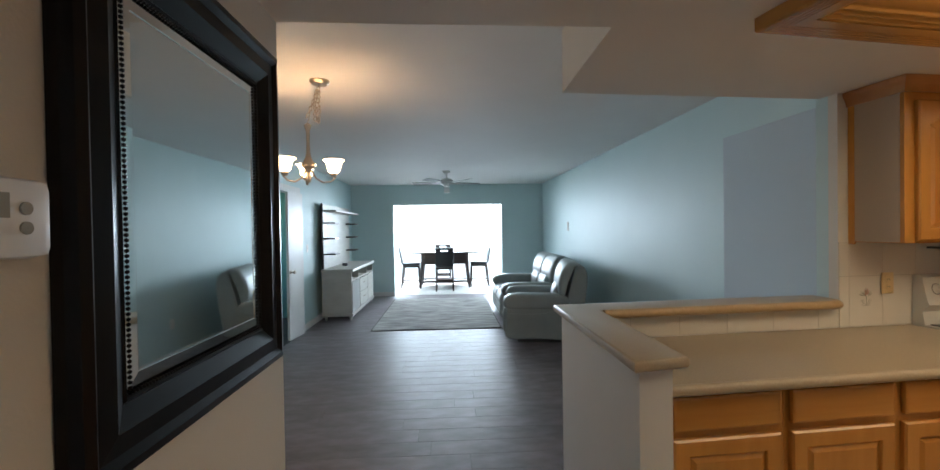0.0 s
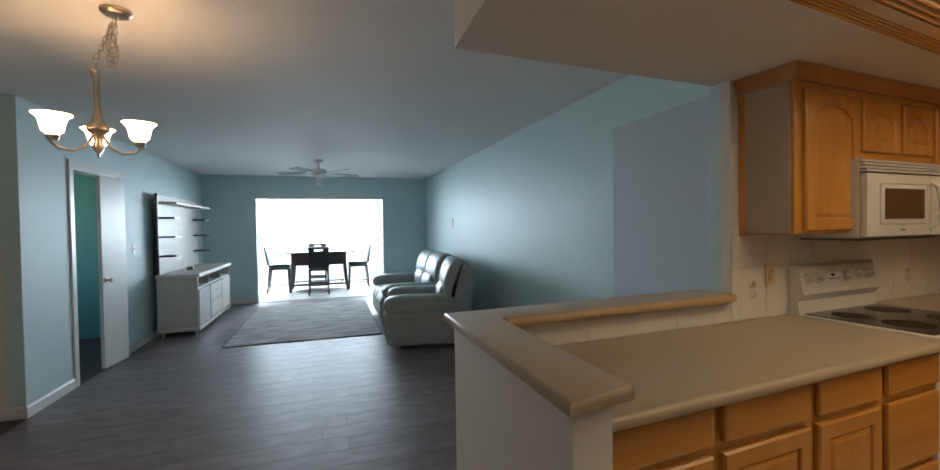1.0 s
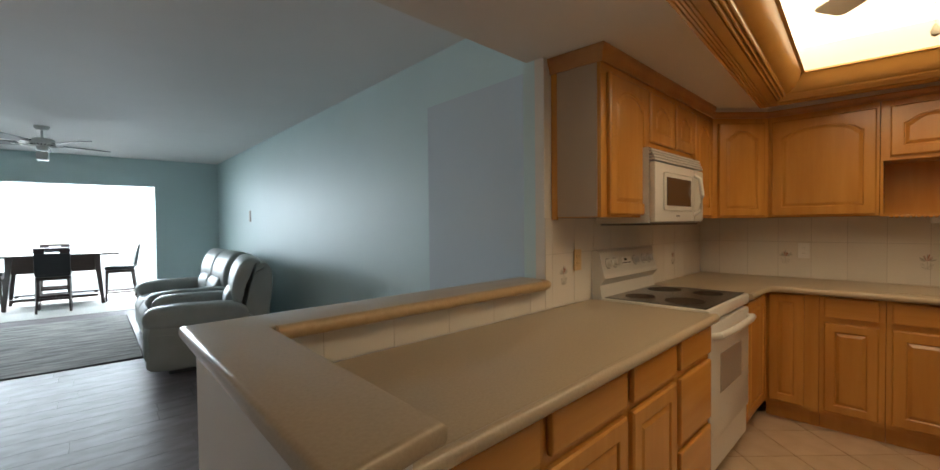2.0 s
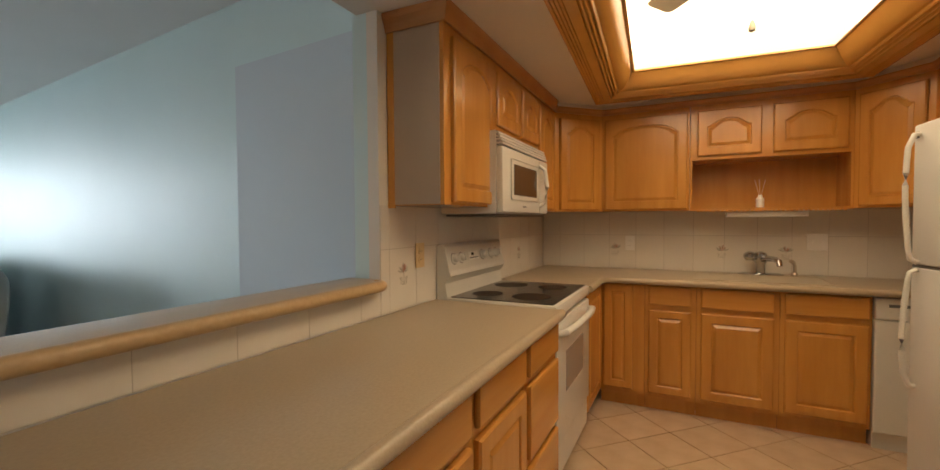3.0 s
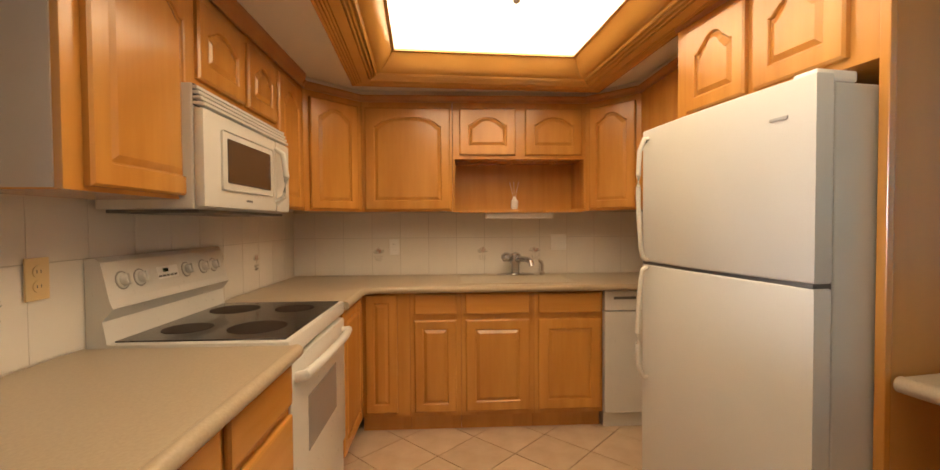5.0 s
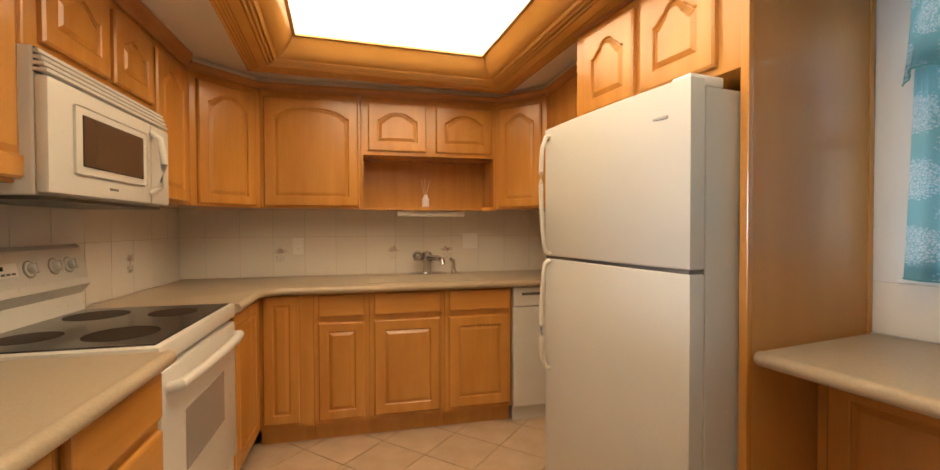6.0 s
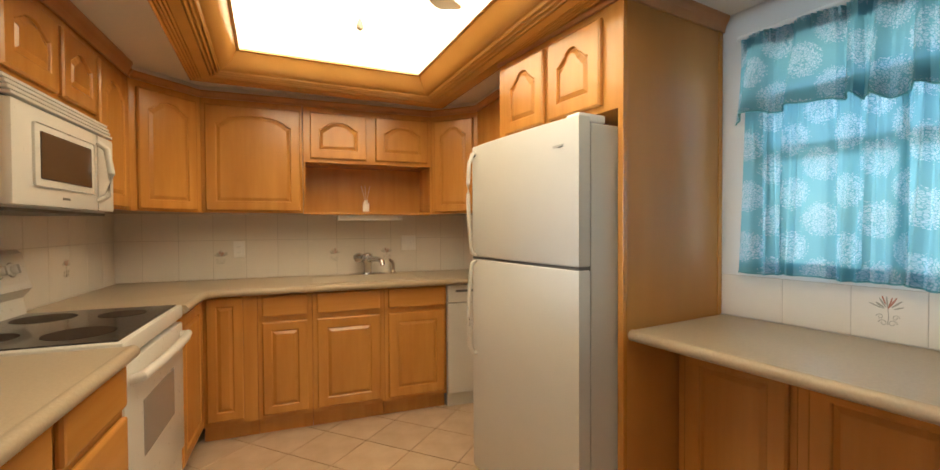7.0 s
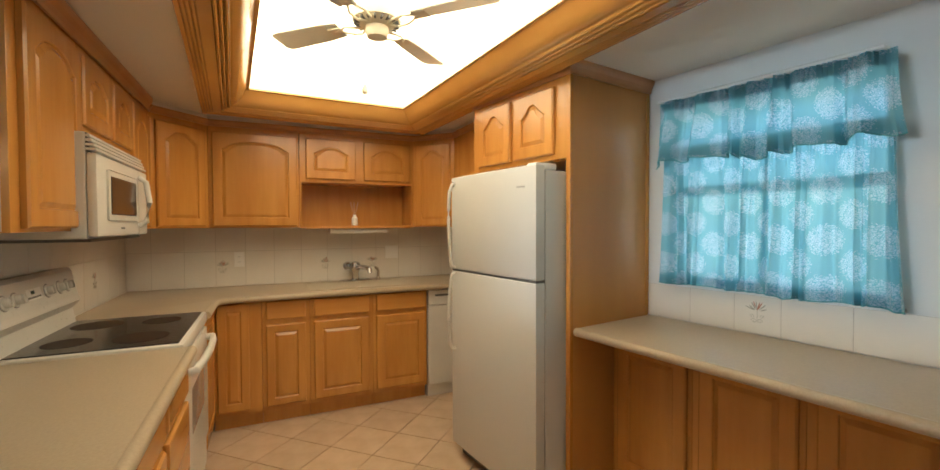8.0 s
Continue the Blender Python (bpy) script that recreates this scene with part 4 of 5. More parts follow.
def ceiling_fan(m, drop, span, blades, start, label, cup, globe, material, blade_material):
    """Hangs from the origin of m."""
    ob = thing("ceiling_fan", m, label, "ceiling fan")
    part("canopy", lathe(B(), [(0.0001, 0), (0.07, 0), (0.068, -0.02), (0.045, -0.045), (0.0001, -0.05)], 24), material, ob, smooth=True)
    part("rod", lathe(B(), [(0.013, -0.01), (0.013, -drop)], 12), material, ob, smooth=True)
    z = -drop
    part("motor", lathe(B(), [(0.0001, z + 0.04), (0.05, z + 0.038), (0.10, z + 0.025), (0.115, z), (0.11, z - 0.03), (0.07, z - 0.05), (0.05, z - 0.055), (0.0001, z - 0.055)], 32), material, ob, smooth=True)
    for i in range(20):
        a = math.tau * i / 20
        part("vent_slot", box(B(), 0.078, -0.004, z - 0.047, 0.104, 0.004, z - 0.030, 0, pose(0, 0, 0, 0, 0, math.degrees(a))), M_GREYGAP, ob)
    part("switch_cup", lathe(B(), [(0.052, z - 0.05), (0.055, z - 0.075), (0.045, z - 0.10), (0.02, z - 0.108), (0.0001, z - 0.108)], 24), material, ob, smooth=True)
    for i in range(blades):
        turn = pose(0, 0, z - 0.03, 0, 0, start + i * 360 / blades)
        arm = B()
        for s in (-1, 1):
            tube(arm, [(0.06, 0, -0.02), (0.10, s * 0.035, -0.022), (0.15, s * 0.04, -0.014), (0.20, s * 0.012, -0.006), (0.235, 0, -0.004)], 0.006, 6)
        box(arm, 0.19, -0.03, -0.008, 0.26, 0.03, -0.002, 0.002)
        bl = part("blade", prism(B(), [(0.20, -0.05), (0.30, -0.062), (span - 0.03, -0.070), (span - 0.008, -0.062), (span, -0.045), (span, 0.045), (span - 0.008, 0.062), (span - 0.03, 0.070), (0.30, 0.062), (0.20, 0.05)], -0.002, 0.005), blade_material, ob, m=turn @ pose(0, 0, 0, 11))
        part("blade_arm", arm, material, bl, m=pose(0, 0, 0, -11), smooth=True)
    if globe:
        part("lamp_shade", prism(B(), [(-0.05, -0.05), (0.05, -0.05), (0.05, 0.05), (-0.05, 0.05)], z - 0.21, z - 0.115, 0.012), mat("frosted_unlit_glass", (0.85, 0.86, 0.85), 0.4), ob, "frosted glass shade")
    else:
        ch = B()
        for i in range(24):
            bmesh.ops.create_icosphere(ch, subdivisions=1, radius=0.0028, matrix=Matrix.Translation((0.035, 0.05, z - 0.09 - i * 0.0092)))
        part("pull_chain", ch, material, ob)
        part("pull_knob", lathe(B(), [(0.0001, z - 0.358), (0.012, z - 0.350), (0.014, z - 0.336), (0.005, z - 0.313), (0.0001, z - 0.308)], 14, Matrix.Translation((0.035, 0.05, 0))), material, ob, smooth=True)
    return ob


ceiling_fan(pose(2.99, 0.955, 2.405), 0.05, 0.585, 4, 43, "cream ceiling fan with pull chain under the luminous panel", True, False, M_FANW, M_BLADE)
ceiling_fan(L @ pose(-0.57, 5.45, CEIL), 0.17, 0.62, 5, 20, "white living room ceiling fan with grey blades and frosted light", True, True, M_TRIM, M_GREYBLADE)


# ---- window, sill and curtains ----
win = structure("window_5", box(B(), -0.985, -0.075, 1.09, -0.105, -0.07, 1.975), M_PANE, W, "kitchen window with a white frame")
win.visible_shadow = False
fr = B()
for a in ((-1.0, -0.10, 1.075, -0.96, -0.05, 1.99), (-0.13, -0.10, 1.075, -0.09, -0.05, 1.99), (-0.96, -0.10, 1.075, -0.13, -0.05, 1.115), (-0.96, -0.10, 1.95, -0.13, -0.05, 1.99), (-0.96, -0.095, 1.535, -0.13, -0.045, 1.585)):
    box(fr, *a)
part("window_frame", fr, M_TRIM, win)
part("window_sill", box(B(), -1.03, -0.05, 1.066, -0.06, 0.022, 1.082, 0.004), M_TRIM, win)


def curtain(name, u0, u1, z0, z1, v, folds, depth, label, seed, wave=0.0, lean=0.0, header=0.0):
    """A gathered cloth with a sewn hem; header is the depth of its doubled rod pocket."""
    rng = random.Random(seed)
    ph = [rng.uniform(0, math.tau) for _ in range(6)]
    full = (u1 - u0) * 1.25
    tall = z1 - z0

    def place(s, q, out=0.0):
        """The point at s along the width and q up the height, and its place on the flat cloth."""
        g = s + 0.045 * math.sin(s * 11 + ph[4]) + 0.02 * math.sin(s * 29 + ph[5])
        amp = depth * (0.55 + 0.45 * (1 - q))
        crest = math.sin(g * folds * math.tau + ph[0] + 0.7 * math.sin(q * 2.2 + ph[3]))
        off = amp * (crest * (0.75 + 0.25 * crest) + 0.45 * math.sin(g * folds * 2.3 * math.tau + ph[1] + 1.4 * q))
        off += depth * 0.35 * max(0, q - 0.75) * 4 * math.sin(s * folds * 6.1 * math.tau + ph[2])
        sag = (1 - q) * (wave * math.sin(s * 9 + ph[2]) + wave * 0.6 * math.sin(s * 23 + ph[1]) + wave * 0.8 * crest)
        uu = u0 + (u1 - u0) * s + lean * (1 - q) ** 2 * (s - 0.5) + 0.014 * (1 - q) * math.sin(s * 17 + ph[1])
        return (uu, v + off + out, z0 + tall * q + sag), (s * full + seed * 0.07, q * tall + seed * 0.031)

    def cloth(q0, q1, nz, out, nu=110):
        bm = B()
        uvl = bm.loops.layers.uv.new("UVMap")
        grid = []
        for j in range(nz + 1):
            row = [place(i / nu, q0 + (q1 - q0) * j / nz, out) for i in range(nu + 1)]
            grid.append([(bm.verts.new(p), uv) for p, uv in row])
        for j in range(nz):
            for i in range(nu):
                quad = (grid[j][i], grid[j][i + 1], grid[j + 1][i + 1], grid[j + 1][i])
                f = bm.faces.new([g[0] for g in quad])
                for lp, g in zip(f.loops, quad):
                    lp[uvl].uv = g[1]
        return bm

    ob = thing(name, W, label, "curtain")
    part("cloth", cloth(0, 1, 30, 0), M_CURTAIN, ob, smooth=True)
    hem = 0.045 / tall
    part("hem_fold", cloth(0, hem, 2, -0.003), M_CURTAIN, ob, "doubled hem", smooth=True)
    seam = tube(B(), [place(i / 110, 0.0)[0] for i in range(111)], 0.0028, 6)
    part("hem_edge", seam, M_HEM, ob, "dark stitched hem edge", smooth=True)
    if header:
        part("header", cloth(1 - header / tall, 1, 4, -0.004), M_CURTAIN, ob, "doubled rod pocket", smooth=True)
        part("header_lining", cloth(1 - header / tall, 1, 4, -0.008), M_HEM, ob, "lining of the rod pocket", smooth=True)
    return ob


rod = tube(B(), [(-0.985, 0.115, 2.010), (-0.115, 0.115, 2.010)], 0.009, 10)
for u in (-0.985, -0.115):
    tube(rod, [(u, 0.0, 2.010), (u, 0.115, 2.010)], 0.007, 8)
single("curtain_rod", rod, M_TRIM, W, "thin white curtain rod over the window", "curtain rod", smooth=True)
inner = tube(B(), [(-1.0, 0.050, 1.772), (-0.10, 0.050, 1.772)], 0.006, 10)
for u in (-1.0, -0.10):
    tube(inner, [(u, 0.0, 1.772), (u, 0.050, 1.772)], 0.005, 8)
single("curtain_rod", inner, M_TRIM, W, "thin white rod carrying the lower curtains", "curtain rod", smooth=True)
curtain("curtain", -0.60, -0.112, 1.085, 1.775, 0.050, 6, 0.025, "sheer aqua curtain with white lace medallions", 3, 0.003)
curtain("curtain", -1.005, -0.585, 1.080, 1.775, 0.052, 5, 0.027, "sheer aqua medallion curtain with a flared gathered edge", 5, 0.006, 0.05)
curtain("curtain_valance", -1.02, -0.122, 1.69, 1.998, 0.125, 8, 0.032, "short aqua medallion valance gathered across the window top", 8, 0.012, 0.05, 0.055)


# ---- hall ----
def wall_mirror():
    ob = thing("wall_mirror", L @ pose(-1.105, -1.219, 1.548, 0, 0, 90), "large wall mirror in a wide black beaded frame", "mirror")
    w, h, f = 0.385, 0.468, 0.125
    prof = [(0.0, 0.012), (0.010, 0.020), (0.014, 0.016), (0.022, 0.020), (0.05, 0.034), (0.085, 0.030), (0.10, 0.040), (0.118, 0.036), (0.125, 0.02), (0.125, 0.001), (0.0, 0.001)]
    fr = sweep(B(), prof, [(-w + f, -h + f, 0), (w - f, -h + f, 0), (w - f, h - f, 0), (-w + f, h - f, 0)], True)
    bmesh.ops.transform(fr, matrix=pose(0, 0, 0, 90), verts=list(fr.verts))
    part("frame", fr, M_BLACK, ob)
    bd = B()
    for n, a, b in ((62, (-w + f, -h + f), (w - f, -h + f)), (62, (-w + f, h - f), (w - f, h - f)), (78, (-w + f, -h + f), (-w + f, h - f)), (78, (w - f, -h + f), (w - f, h - f))):
        for i in range(n):
            s = i / (n - 1)
            bmesh.ops.create_icosphere(bd, subdivisions=1, radius=0.0042, matrix=Matrix.Translation((a[0] + (b[0] - a[0]) * s, -0.018, a[1] + (b[1] - a[1]) * s)))
    part("beading", bd, M_BLACK, ob, smooth=True)
    bevel_ring = sweep(B(), [(-0.030, 0.0125), (-0.028, 0.0135), (0.001, 0.0125), (0.001, 0.004), (-0.030, 0.004)], [(-w + f, -h + f, 0), (w - f, -h + f, 0), (w - f, h - f, 0), (-w + f, h - f, 0)], True)
    bmesh.ops.transform(bevel_ring, matrix=pose(0, 0, 0, 90), verts=list(bevel_ring.verts))
    part("glass_bevel", bevel_ring, M_MIRROR, ob, "bevelled mirror edge")
    part("glass", box(B(), -w + f - 0.01, -0.012, -h + f - 0.01, w - f + 0.01, -0.004, h - f + 0.01), M_MIRROR, ob, "silvered mirror glass")


wall_mirror()
chime = thing("thermostat", L @ pose(-1.105, -1.722, 1.495, 0, 0, 90), "rounded white thermostat box on the hall wall", "thermostat")
part("housing", box(B(), -0.07, -0.042, -0.05, 0.08, 0, 0.05, 0.014), M_PLASTIC, chime, smooth=True)
part("screen", box(B(), -0.04, -0.0435, 0.0, 0.02, -0.041, 0.03), M_SAGE, chime)
for i in range(2):
    part("button", lathe(B(), [(0.008, 0), (0.008, 0.003), (0.0001, 0.003)], 12, pose(0.04, -0.042, 0.012 - 0.024 * i, 90)), M_SAGE, chime)


def chandelier():
    ob = thing("chandelier", L @ pose(-1.475, 0.76, CEIL), "brushed nickel chandelier with lit frosted bell shades", "chandelier")
    part("canopy", lathe(B(), [(0.0001, 0), (0.065, 0), (0.065, -0.012), (0.05, -0.026), (0.0001, -0.03)], 28, Matrix.Translation((0.075, 0.03, 0))), M_NICKEL, ob, smooth=True)
    ch = B()
    top, low = Vector((0.075, 0.03, -0.035)), Vector((0.004, 0.0, -0.238))
    for i in range(10):
        c = top.lerp(low, i / 9)
        ring = [c + (Vector((math.cos(a) * 0.009, 0, math.sin(a) * 0.016)) if i % 2 else Vector((0, math.cos(a) * 0.009, math.sin(a) * 0.016))) for a in (k * math.tau / 10 for k in range(11))]
        tube(ch, ring, 0.003, 5)
    for i in range(22):
        c = Vector((0.058 + 0.016 * math.sin(i * 1.9), 0.022 + 0.012 * math.cos(i * 2.3), -0.07 - 0.0098 * i))
        ring = [c + Vector((math.cos(a) * 0.012 * math.cos(i), math.cos(a) * 0.012 * math.sin(i), math.sin(a) * 0.015)) for a in (k * math.tau / 10 for k in range(11))]
        tube(ch, ring, 0.003, 5)
    part("chain", ch, M_NICKEL, ob, smooth=True)
    part("hook", tube(B(), [(-0.012, 0, -0.262), (-0.006, 0, -0.242), (0.008, 0, -0.242), (0.010, 0, -0.262), (0, 0, -0.280), (0, 0, -0.300)], 0.004, 6), M_NICKEL, ob, smooth=True)
    part("stem", lathe(B(), [(0.0001, -0.288), (0.010, -0.292), (0.026, -0.306), (0.013, -0.345), (0.011, -0.42), (0.013, -0.485), (0.02, -0.525), (0.042, -0.565), (0.045, -0.580), (0.02, -0.605), (0.015, -0.635), (0.022, -0.655), (0.012, -0.685), (0.0001, -0.690)], 20), M_NICKEL, ob, smooth=True)
    for a in (-8, 112, 232):
        rot = pose(0, 0, 0, 0, 0, a)
        arm = tube(B(), [(0.02, 0, -0.605), (0.05, 0, -0.660), (0.10, 0, -0.690), (0.155, 0, -0.685), (0.185, 0, -0.660), (0.18, 0, -0.640)], 0.006, 8)
        arm_ob = part("arm", arm, M_NICKEL, ob, m=rot, smooth=True)
        part("cup", lathe(B(), [(0.0001, -0.660), (0.018, -0.655), (0.026, -0.635), (0.018, -0.630), (0.0001, -0.630)], 16, Matrix.Translation((0.175, 0, 0))), M_NICKEL, arm_ob, smooth=True)
        part("shade", lathe(B(), [(0.024, -0.633), (0.045, -0.615), (0.052, -0.575), (0.06, -0.550), (0.082, -0.530), (0.079, -0.530), (0.056, -0.553), (0.048, -0.577), (0.041, -0.612), (0.022, -0.628)], 28, Matrix.Translation((0.026, 0, -0.093)) @ Matrix.Diagonal((0.85, 0.85, 0.85, 1)) @ Matrix.Translation((0.175, 0, 0))), M_GLOBE, arm_ob, "lit frosted glass bell shade", smooth=True)


chandelier()


# ---- doorway ----
def door_case():
    cs = B()
    y0, y1, z = DY0, DY1, DTOP
    for a in ((-2.715, y0 - 0.07, 0, -2.70, y0, z + 0.07), (-2.715, y1, 0, -2.70, y1 + 0.07, z + 0.07), (-2.715, y0, z, -2.70, y1, z + 0.07)):
        box(cs, *a, 0.003)
    for a in ((-2.835, y0 - 0.001, 0, -2.715, y0 + 0.018, z), (-2.835, y1 - 0.018, 0, -2.715, y1 + 0.001, z), (-2.835, y0 + 0.018, z - 0.018, -2.715, y1 - 0.018, z + 0.001)):
        box(cs, *a)
    structure("trim_door_casing", cs, M_TRIM, L, "white door casing")
    dr = structure("door_1", box(B(), -0.44, -0.018, 0.012, 0.0, 0.018, 2.012, 0.003), M_TRIM, L @ pose(-2.655, 4.21, 0, 0, 0, 83), "white painted door standing ajar")
    part("door_knob", lathe(B(), [(0.0001, 0), (0.026, 0), (0.026, 0.006), (0.011, 0.012), (0.011, 0.035), (0.026, 0.05), (0.022, 0.068), (0.0001, 0.07)], 18, pose(-0.395, -0.018, 0.93, 90)), M_NICKEL, dr, smooth=True)


door_case()


# ---- entertainment unit ----
def media_unit():
    """Back against the west wall: x runs out from the wall, y along it."""
    ob = thing("media_unit", L @ pose(-2.645, 5.08, 0), "whitewashed wood media unit with hutch, shelves and drawers", "media unit")
    d, n = 0.50, 2.02
    part("top", box(B(), 0.0, -0.02, 0.80, d + 0.02, n + 0.02, 0.85, 0.006), M_WASH, ob)
    part("side_panel", box(B(), 0.01, 0.0, 0.12, d - 0.01, 0.03, 0.80), M_WASH, ob)
    part("side_panel", box(B(), 0.01, n - 0.03, 0.12, d - 0.01, n, 0.80), M_WASH, ob)
    part("bottom", box(B(), 0.0, -0.015, 0.075, d + 0.012, n + 0.015, 0.12, 0.004), M_WASH, ob)
    part("back", box(B(), 0.0, 0.03, 0.12, 0.02, n - 0.03, 0.80), M_WASH, ob)
    for y in (0.62, 1.38):
        part("divider", box(B(), 0.02, y, 0.12, d - 0.02, y + 0.025, 0.80), M_WASH, ob)
    part("cubby_floor", box(B(), 0.02, 0.03, 0.63, d - 0.02, n - 0.03, 0.655), M_WASH, ob)
    part("door", box(B(), d - 0.022, 0.035, 0.125, d, 0.615, 0.625, 0.004), mat("grey_inset_panel", (0.42, 0.42, 0.41), 0.4), ob, "grey inset door")
    part("door", box(B(), d - 0.022, 1.41, 0.125, d, n - 0.035, 0.625, 0.004), M_WASH, ob)
    for z0, z1 in ((0.13, 0.37), (0.38, 0.62)):
        dw = part("drawer", box(B(), d - 0.022, 0.65, z0, d + 0.002, 1.375, z1, 0.004), M_WASH, ob)
        zc = (z0 + z1) / 2 + 0.03
        part("bar_handle", tube(B(), [(d, 0.93, zc), (d + 0.022, 0.935, zc), (d + 0.022, 1.095, zc), (d, 1.10, zc)], 0.005, 6), M_NICKEL, dw, smooth=True)
    for x, y in ((0.06, 0.05), (d - 0.04, 0.05), (0.06, n - 0.05), (d - 0.04, n - 0.05)):
        part("foot", lathe(B(), [(0.018, 0), (0.03, 0.075), (0.0001, 0.076)], 12, Matrix.Translation((x, y, 0))), M_WASH, ob)
    part("hutch_panel", box(B(), 0.003, 0.06, 0.85, 0.03, n - 0.06, 1.93, 0.004), M_WASH, ob)
    part("hutch_edge", box(B(), 0.003, 0.045, 0.85, 0.034, 0.06, 1.94), M_ESPRESSO, ob)
    part("long_shelf", box(B(), 0.03, 0.10, 1.80, 0.24, n - 0.10, 1.83, 0.003), M_WASH, ob)
    for z in (1.08, 1.34, 1.60):
        for y0, y1 in ((0.08, 0.36), (n - 0.36, n - 0.08)):
            part("shelf", box(B(), 0.03, y0, z, 0.22, y1, z + 0.025, 0.003), M_ESPRESSO, ob)
    g = thing("cable_box", L @ pose(-2.42, 5.80, 0.85), "small dark gadget on the media unit", "gadget")
    part("case", box(B(), -0.04, -0.04, 0, 0.04, 0.04, 0.05, 0.006), M_GREYGAP, g)


media_unit()

# ---- rug ----
rug = thing("rug", L @ pose(-0.75, 5.76, 0), "large flat-woven grey rug with a dark bound edge", "rug")
bmr = B()
bmesh.ops.create_grid(bmr, x_segments=60, y_segments=80, size=0.5)
rng = random.Random(4)
for v in bmr.verts:
    v.co = Vector((v.co.x * 1.90, v.co.y * 2.96, 0.011 + 0.0025 * math.sin(v.co.y * 95 + 2 * math.sin(v.co.x * 11)) + rng.uniform(-0.0008, 0.0008)))
part("weave", bmr, M_RUG, rug)
part("binding", box(B(), -0.965, -1.5, 0.0005, 0.965, 1.5, 0.0065, 0.002), M_RUGEDGE, rug, "dark binding")


# ---- sofa and recliner, facing the media unit ----
def pad(ctrl, y0, y1, r, steps=5):
    """An upholstered form: a smooth closed outline of (x, z), drawn from y0 to y1 with rounded ends."""
    n = len(ctrl)
    pts = []
    for i in range(n):
        p0, p1, p2, p3 = (Vector(ctrl[(i + k) % n]) for k in (-1, 0, 1, 2))
        for k in range(steps):
            u = k / steps
            pts.append(0.5 * (2 * p1 + (p2 - p0) * u + (2 * p0 - 5 * p1 + 4 * p2 - p3) * u * u + (3 * p1 - p0 - 3 * p2 + p3) * u**3))
    m = len(pts)
    turn = 1 if sum(pts[i].x * pts[(i + 1) % m].y - pts[(i + 1) % m].x * pts[i].y for i in range(m)) > 0 else -1
    inward = []
    for i in range(m):
        d = (pts[(i + 1) % m] - pts[i - 1]).normalized()
        inward.append(Vector((-d.y, d.x)) * turn)
    ends = [(r * (1 - math.cos(a)), r * (1 - math.sin(a))) for a in (radians(18 * k) for k in range(6))]
    slices = [(y0 + e, q) for e, q in ends] + [(y1 - e, q) for e, q in ends[::-1]]
    bm = B()
    rings = [[bm.verts.new((p.x + w.x * q, y, p.y + w.y * q)) for p, w in zip(pts, inward)] for y, q in slices]
    for a, b in zip(rings, rings[1:]):
        for i in range(m):
            bm.faces.new((a[i], a[(i + 1) % m], b[(i + 1) % m], b[i]))
    bm.faces.new(rings[0])
    bm.faces.new(rings[-1][::-1])
    bmesh.ops.recalc_face_normals(bm, faces=list(bm.faces))
    return bm


